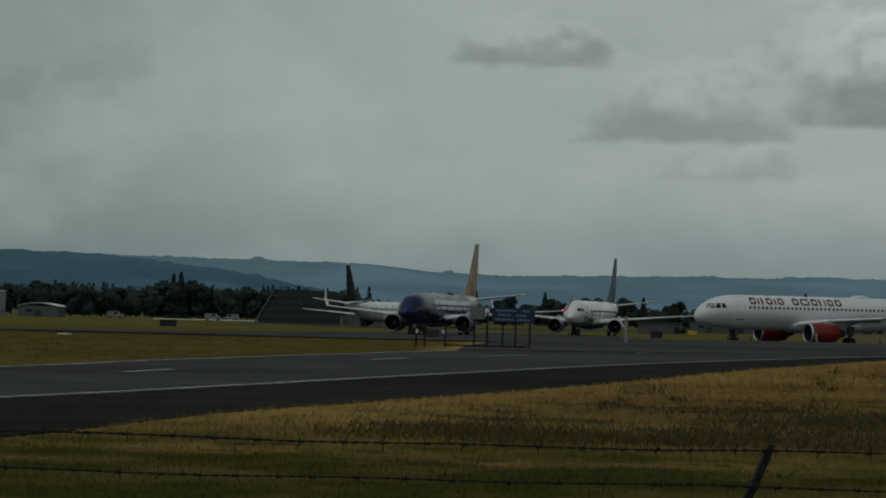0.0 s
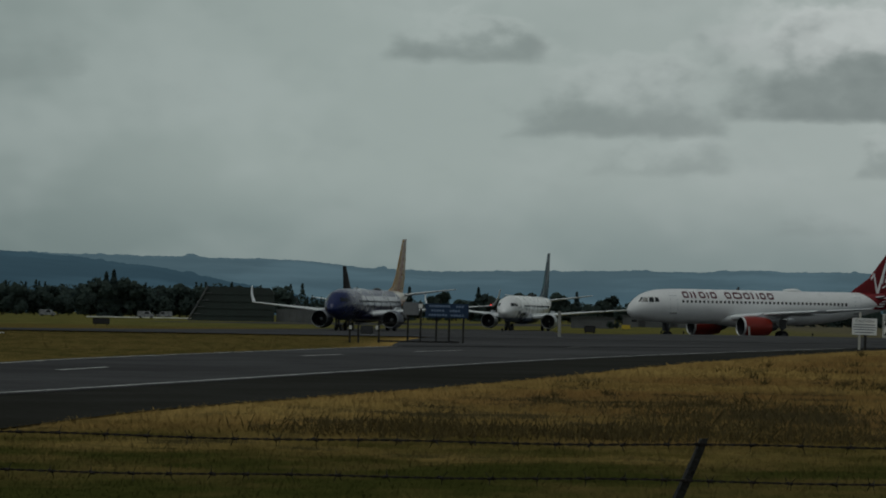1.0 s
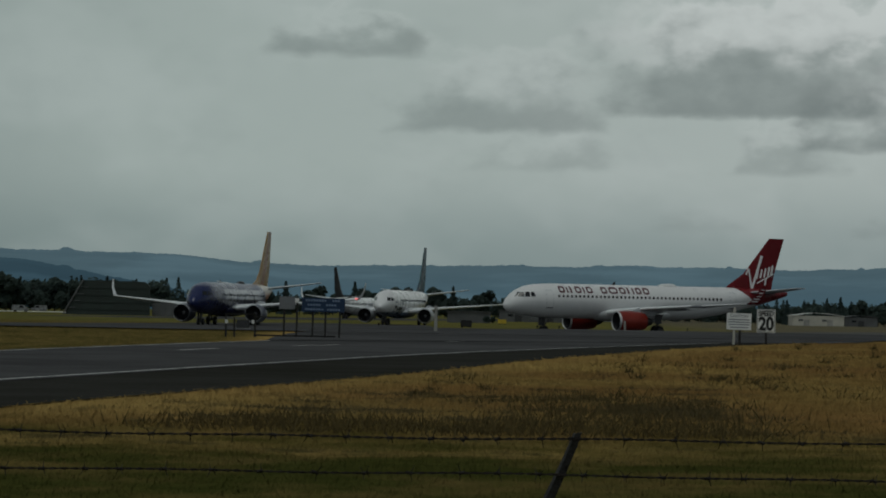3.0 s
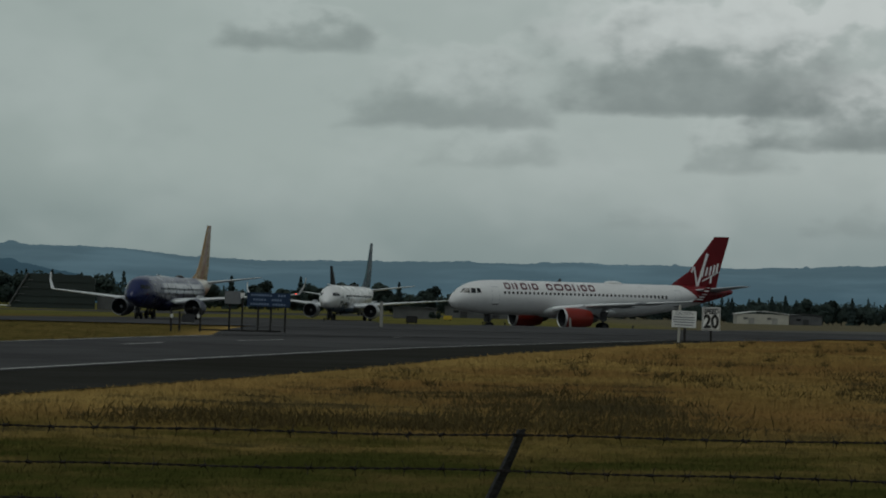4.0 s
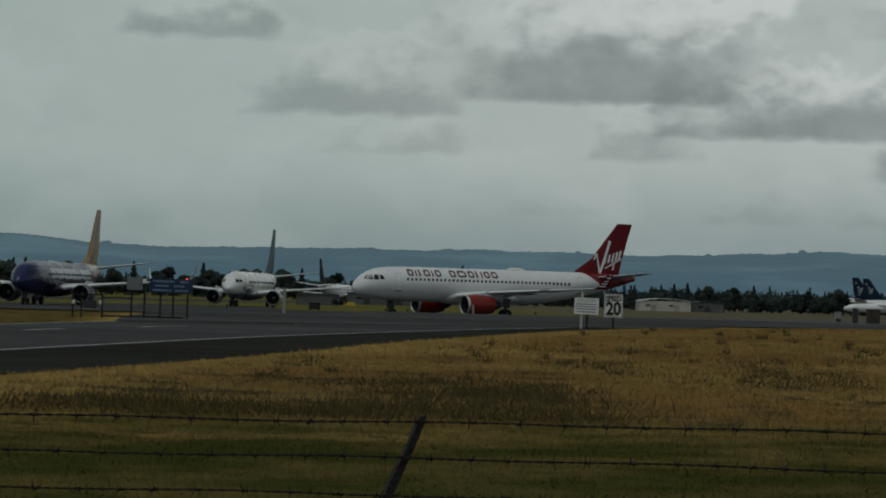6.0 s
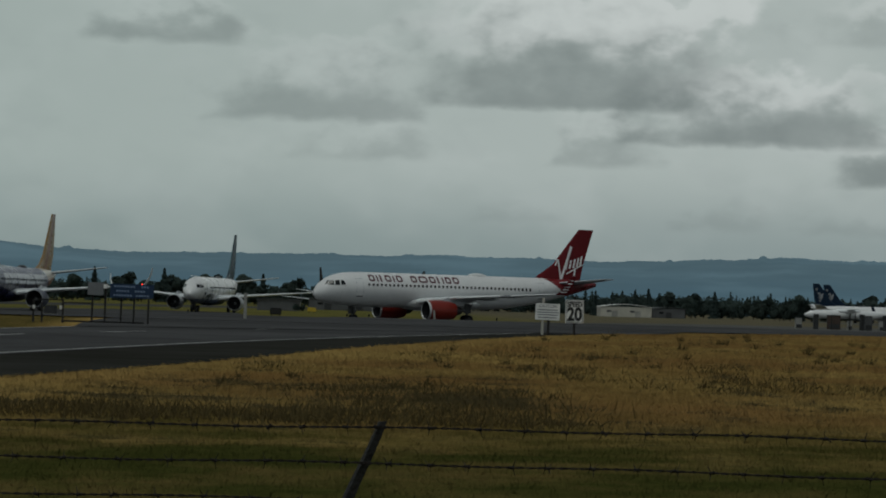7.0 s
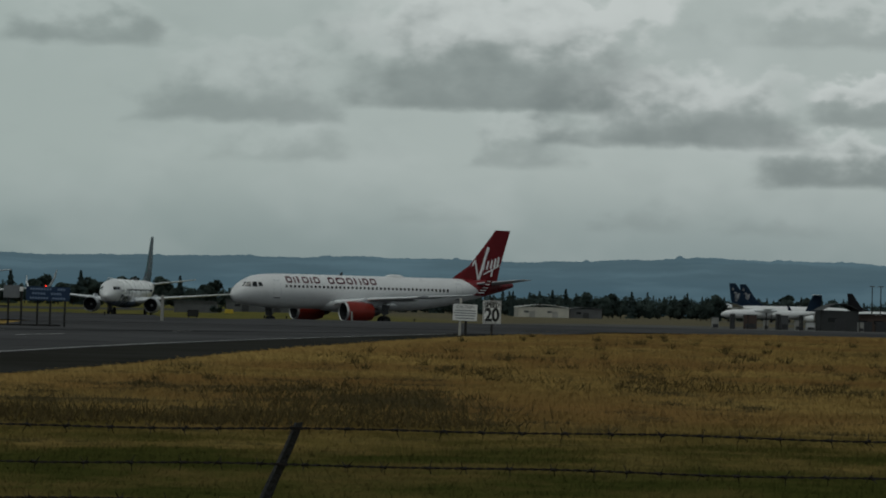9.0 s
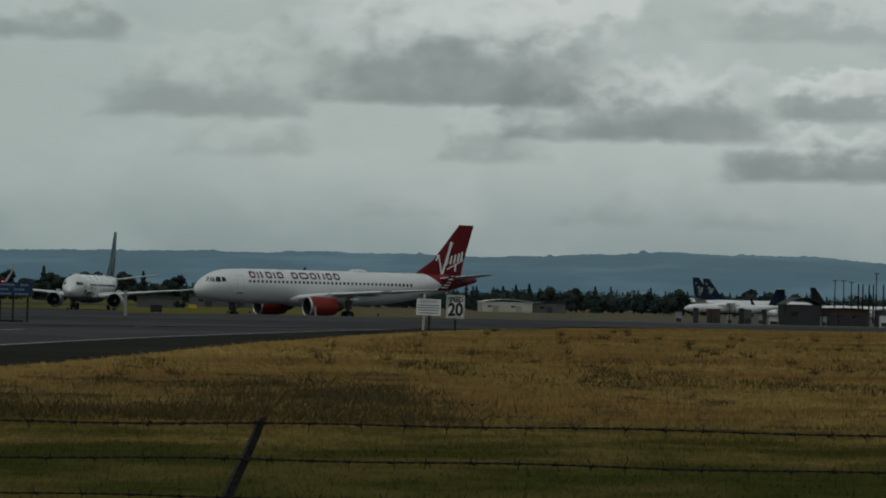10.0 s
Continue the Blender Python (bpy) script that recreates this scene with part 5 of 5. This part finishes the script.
def sag(x, j):
    return WIRE_Z[j] + 0.004 * math.sin(x * 1.9 + j) + 0.002 * math.sin(x * 7.3 + 2 * j)


def twisted(j):
    bm = bmesh.new()
    for ph in (0, math.pi):
        rings = []
        for i in range(900):
            x = -4.5 + 9.0 * i / 899
            a = x * 2 * math.pi / 0.055 + ph
            cy, cz = 0.0018 * math.cos(a), sag(x, j) + 0.0018 * math.sin(a)
            rings.append([(x, cy + 0.0018 * math.cos(w), cz + 0.0018 * math.sin(w)) for w in (0.5, 2.1, 3.7, 5.3)])
        loft(bm, rings)
    return bm


def barb_mesh():
    bm = bmesh.new()
    for s, t in ((1, 0.3), (-1, 1.9), (1, 3.6), (-1, 5.1)):
        rod(bm, (s * 0.003, 0, 0), (s * 0.009, 0.021 * math.cos(t), 0.021 * math.sin(t)), 0.0015, 0.0006, 5)
    lathe(bm, [(-0.009, 0.002), (-0.007, 0.0042), (0.007, 0.0042), (0.009, 0.002)], (0, 0, 0), 8)
    return mesh_of(bm, "barb", rusty_wire)


BARB = barb_mesh()
for j in range(3):
    w = part("wire", twisted(j), rusty_wire, fence, "rusty twisted barbed wire")
    x = -4.4 + 0.03 * j
    while x < 4.4:
        share("barb", BARB, w, pose(x, 0, sag(x, j), rng.random() * 360, rng.normal(0, 12), rng.normal(0, 14)))
        x += 0.108 + rng.normal(0, 0.012)
for px in (-3.85, 0.133, 4.1):
    # raking angle-iron arm on an upright pipe
    bm = bmesh.new()
    rings = []
    for i in range(15):
        f = i / 14
        z = 0.2 + 0.4 * f
        cx = px - (0.6 - z) * 0.4 + 0.002 * math.sin(9 * f)
        w, d = 0.031 - 0.012 * f, 0.026 - 0.012 * f
        turn = Matrix.Rotation(radians(24), 3, "Z")
        ring = []
        for a, b in ((0, 0), (w, 0), (w, 0.004), (0.004, 0.004), (0.004, d), (0, d)):
            p = turn @ Vector((a - w / 2, b, 0))
            ring.append((cx + p.x, 0.012 + p.y, z + 0.004 * math.sin(40 * a) * (i == 14)))
        rings.append(ring)
    loft(bm, rings)
    po = part("arm", bm, arm_steel, fence, "leaning dark weathered steel arm", False)
    up = bmesh.new()
    rod(up, (px - 0.16, 0.02, -0.62), (px - 0.16, 0.02, 0.24), 0.03, 0.03, 14)
    part("post", up, arm_steel, fence, "upright weathered steel pipe")
    for j in range(3):
        st = bmesh.new()
        zz = sag(px, j)
        cx = px - (0.6 - zz) * 0.4
        box(st, cx - 0.014, -0.005, zz - 0.004, cx + 0.014, 0.006, zz + 0.004, 0.001)
        part("staple", st, rusty_wire, po)


# ---- grass ----
def blades(n, x0, x1, y0, y1, hmin, hmax, keep, seed, per=5, width=0.02):
    """Tufts of thin blades scattered over a stretch of the field."""
    g = np.random.default_rng(seed)
    y = y0 + (y1 - y0) * g.random(n)
    x = x0 + (x1 - x0) * g.random(n)
    ok = keep(x, y)
    x, y = x[ok], y[ok]
    x, y = np.repeat(x, per), np.repeat(y, per)
    n = len(x)
    x, y = x + g.normal(0, 0.08, n), y + g.normal(0, 0.08, n)
    s = np.clip((y - 95.0) / 235.0, 0, 1)
    z = 1.25 * (1 - s * s * (3 - 2 * s))
    h = hmin + (hmax - hmin) * g.random(n) ** 1.6
    a = (g.random(n) - 0.5) * np.pi
    w = width * (0.5 + g.random(n)) * np.clip(y / 30.0, 0.5, 2.2)
    lx, ly = g.normal(0, 0.6, n) * h, g.normal(0, 0.45, n) * h
    base = np.stack([x, y, z - 0.01], 1)
    dv = np.stack([np.cos(a) * w, np.sin(a) * w, 0 * w], 1)
    tip = base + np.stack([lx, ly, h], 1)
    return np.stack([base - dv, base + dv, tip], 1).reshape(-1, 3)


edge_pts = np.array([grass_edge(i / 60) for i in range(61)])


def in_field(x, y):
    return (x > np.interp(y, edge_pts[:, 1], edge_pts[:, 0]) + 0.05) & (np.abs(x) < y * 0.27 + 1.0)


def strip(x, y):
    far = np.array([far_edge(i / 60) for i in range(61)])
    lim = np.interp(y, far[:, 1], far[:, 0]) - 0.3
    return (x < np.minimum(lim, -0.06 * y - 2.6)) & (x > -0.27 * y - 1)


tufts = [
    blades(44000, -6, 6, 12.3, 24, 0.01, 0.042, in_field, 1, 5, 0.008),
    blades(60000, -8, 11, 22, 45, 0.015, 0.058, in_field, 2, 5, 0.009),
    blades(60000, -6, 26, 42, 108, 0.02, 0.08, in_field, 3, 5, 0.01),
    blades(9000, -30, -6, 45, 122, 0.02, 0.07, strip, 4, 5, 0.006),
    blades(700, -6, 6, 14, 24, 0.02, 0.06, in_field, 11, 9, 0.005),
    blades(1100, -8, 12, 22, 48, 0.03, 0.09, in_field, 12, 9, 0.005),
    blades(1100, -4, 26, 46, 108, 0.04, 0.14, in_field, 13, 9, 0.005),
    blades(14000, 8, 55, 100, 186, 0.04, 0.13, lambda x, y: (x > 12.0 + (y - 108) * 0.27) & (y < 186 + 0 * x), 6, 5, 0.014),
]
me = fill(bpy.data.meshes.new("dry_grass"), np.concatenate(tufts), 3)
soft = np.random.default_rng(8).normal(0, 0.16, (len(me.polygons), 3))
soft[:, 2] = 1.0
soft /= np.linalg.norm(soft, axis=1)[:, None]
me.normals_split_custom_set(np.repeat(soft, 3, axis=0).tolist())
me.materials.append(dry_blades)
tagged(new("dry_grass", me), "tall dry golden grass with weeds and greener patches", "grass", kind="stuff")


# ---- weeds ----
weed_leaf = leaf_mat("weed_leaf", (0.075, 0.062, 0.03), (0.15, 0.112, 0.048))
wr = np.random.default_rng(21)
spots = []
tries = 0
knots = ((-0.5, 28.0, 2.3, 7.0), (1.6, 27.5, 0.8, 3.0), (14.6, 69.0, 2.0, 6.0), (1.9, 35.6, 0.6, 2.4), (2.75, 32.7, 0.4, 2.0), (5.1, 53.7, 0.6, 4.0), (5.9, 47.5, 0.8, 3.5), (-2.3, 24.0, 0.5, 2.0))
while len(spots) < 420 and tries < 30000:
    tries += 1
    y = 22 + 70 * wr.random() ** 1.7
    x = (wr.random() * 2 - 1) * (0.26 * y + 1)
    if in_field(np.array([x - 0.8]), np.array([y]))[0] and float(noise.noise((x * 0.45, y * 0.16, 4.0))) > (0.18 if y < 46 else 0.27) - 0.24 * max(0.0, 1.2 - min(((x - a) / c) ** 2 + ((y - b) / d) ** 2 for a, b, c, d in knots)):
        spots.append((x, y, 0.08 + 0.22 * wr.random()))
for i in range(150):
    y = 30 + 72 * wr.random()
    x = (wr.random() * 2 - 1) * (0.26 * y + 1)
    if in_field(np.array([x - 1.2]), np.array([y]))[0]:
        spots.append((x, y, 0.05))
stalk = np.array([p[2] == 0.05 for p in spots]).repeat(60)
sp = np.repeat(np.array(spots), 60, axis=0)
n = len(sp)
q = np.stack([sp[:, 0] + wr.normal(0, 1, n) * sp[:, 2], sp[:, 1] + wr.normal(0, 1, n) * sp[:, 2] * 1.5, np.full(n, 1.24)], 1)
tall = (0.015 + 0.1 * wr.random(n) ** 2.5) * (0.6 + sp[:, 2] * 3)
tall = np.where(stalk, (0.08 + 0.2 * wr.random(n) ** 2) * np.clip(sp[:, 1] / 70.0, 0.5, 1.2), tall)
ang = wr.random(n) * np.pi
wd = np.stack([np.cos(ang), np.sin(ang), 0 * ang], 1) * (0.005 + 0.007 * wr.random(n))[:, None]
tip = q + np.stack([wr.normal(0, 0.6, n) * tall, wr.normal(0, 0.5, n) * tall, tall], 1)
clump = np.stack([q - wd, q + wd, tip], 1).reshape(-1, 3)
me = fill(bpy.data.meshes.new("weeds"), clump, 3)
me.materials.append(weed_leaf)
tagged(new("weeds", me), "low dark weeds and brown thistles among the grass", "weeds", kind="stuff")


# ---- what moves ----
# the departing jet's nose: seconds, place along the runway
JET_ROLL = [(t, -65.8 + 9.1 * t + 0.12 * t * t, 631.6 + 36.0 * t + 0.9 * t * t) for t in (0.0, 1.25, 2.5, 3.75, 5.0, 6.25, 7.5, 8.75, 10.0)]


def motions():
    walk(sky, [(0.0, pose(0, 0, 0)), (10.0, pose(0, 0, 0, 0, 0, -0.3))])
    a, v = radians(10.8), 2.95
    walk(jet_blue, [(t, pose(-38.95 - math.sin(a) * v * t, 368.0 - math.cos(a) * v * t, 0, 0, 0, 80.9)) for t in (0.0, 2.5, 5.0, 7.5, 10.0)])
    walk(jet_dark, [(t, pose(x, y, 0, 0, 0, 256.6)) for t, x, y in JET_ROLL])


motions()
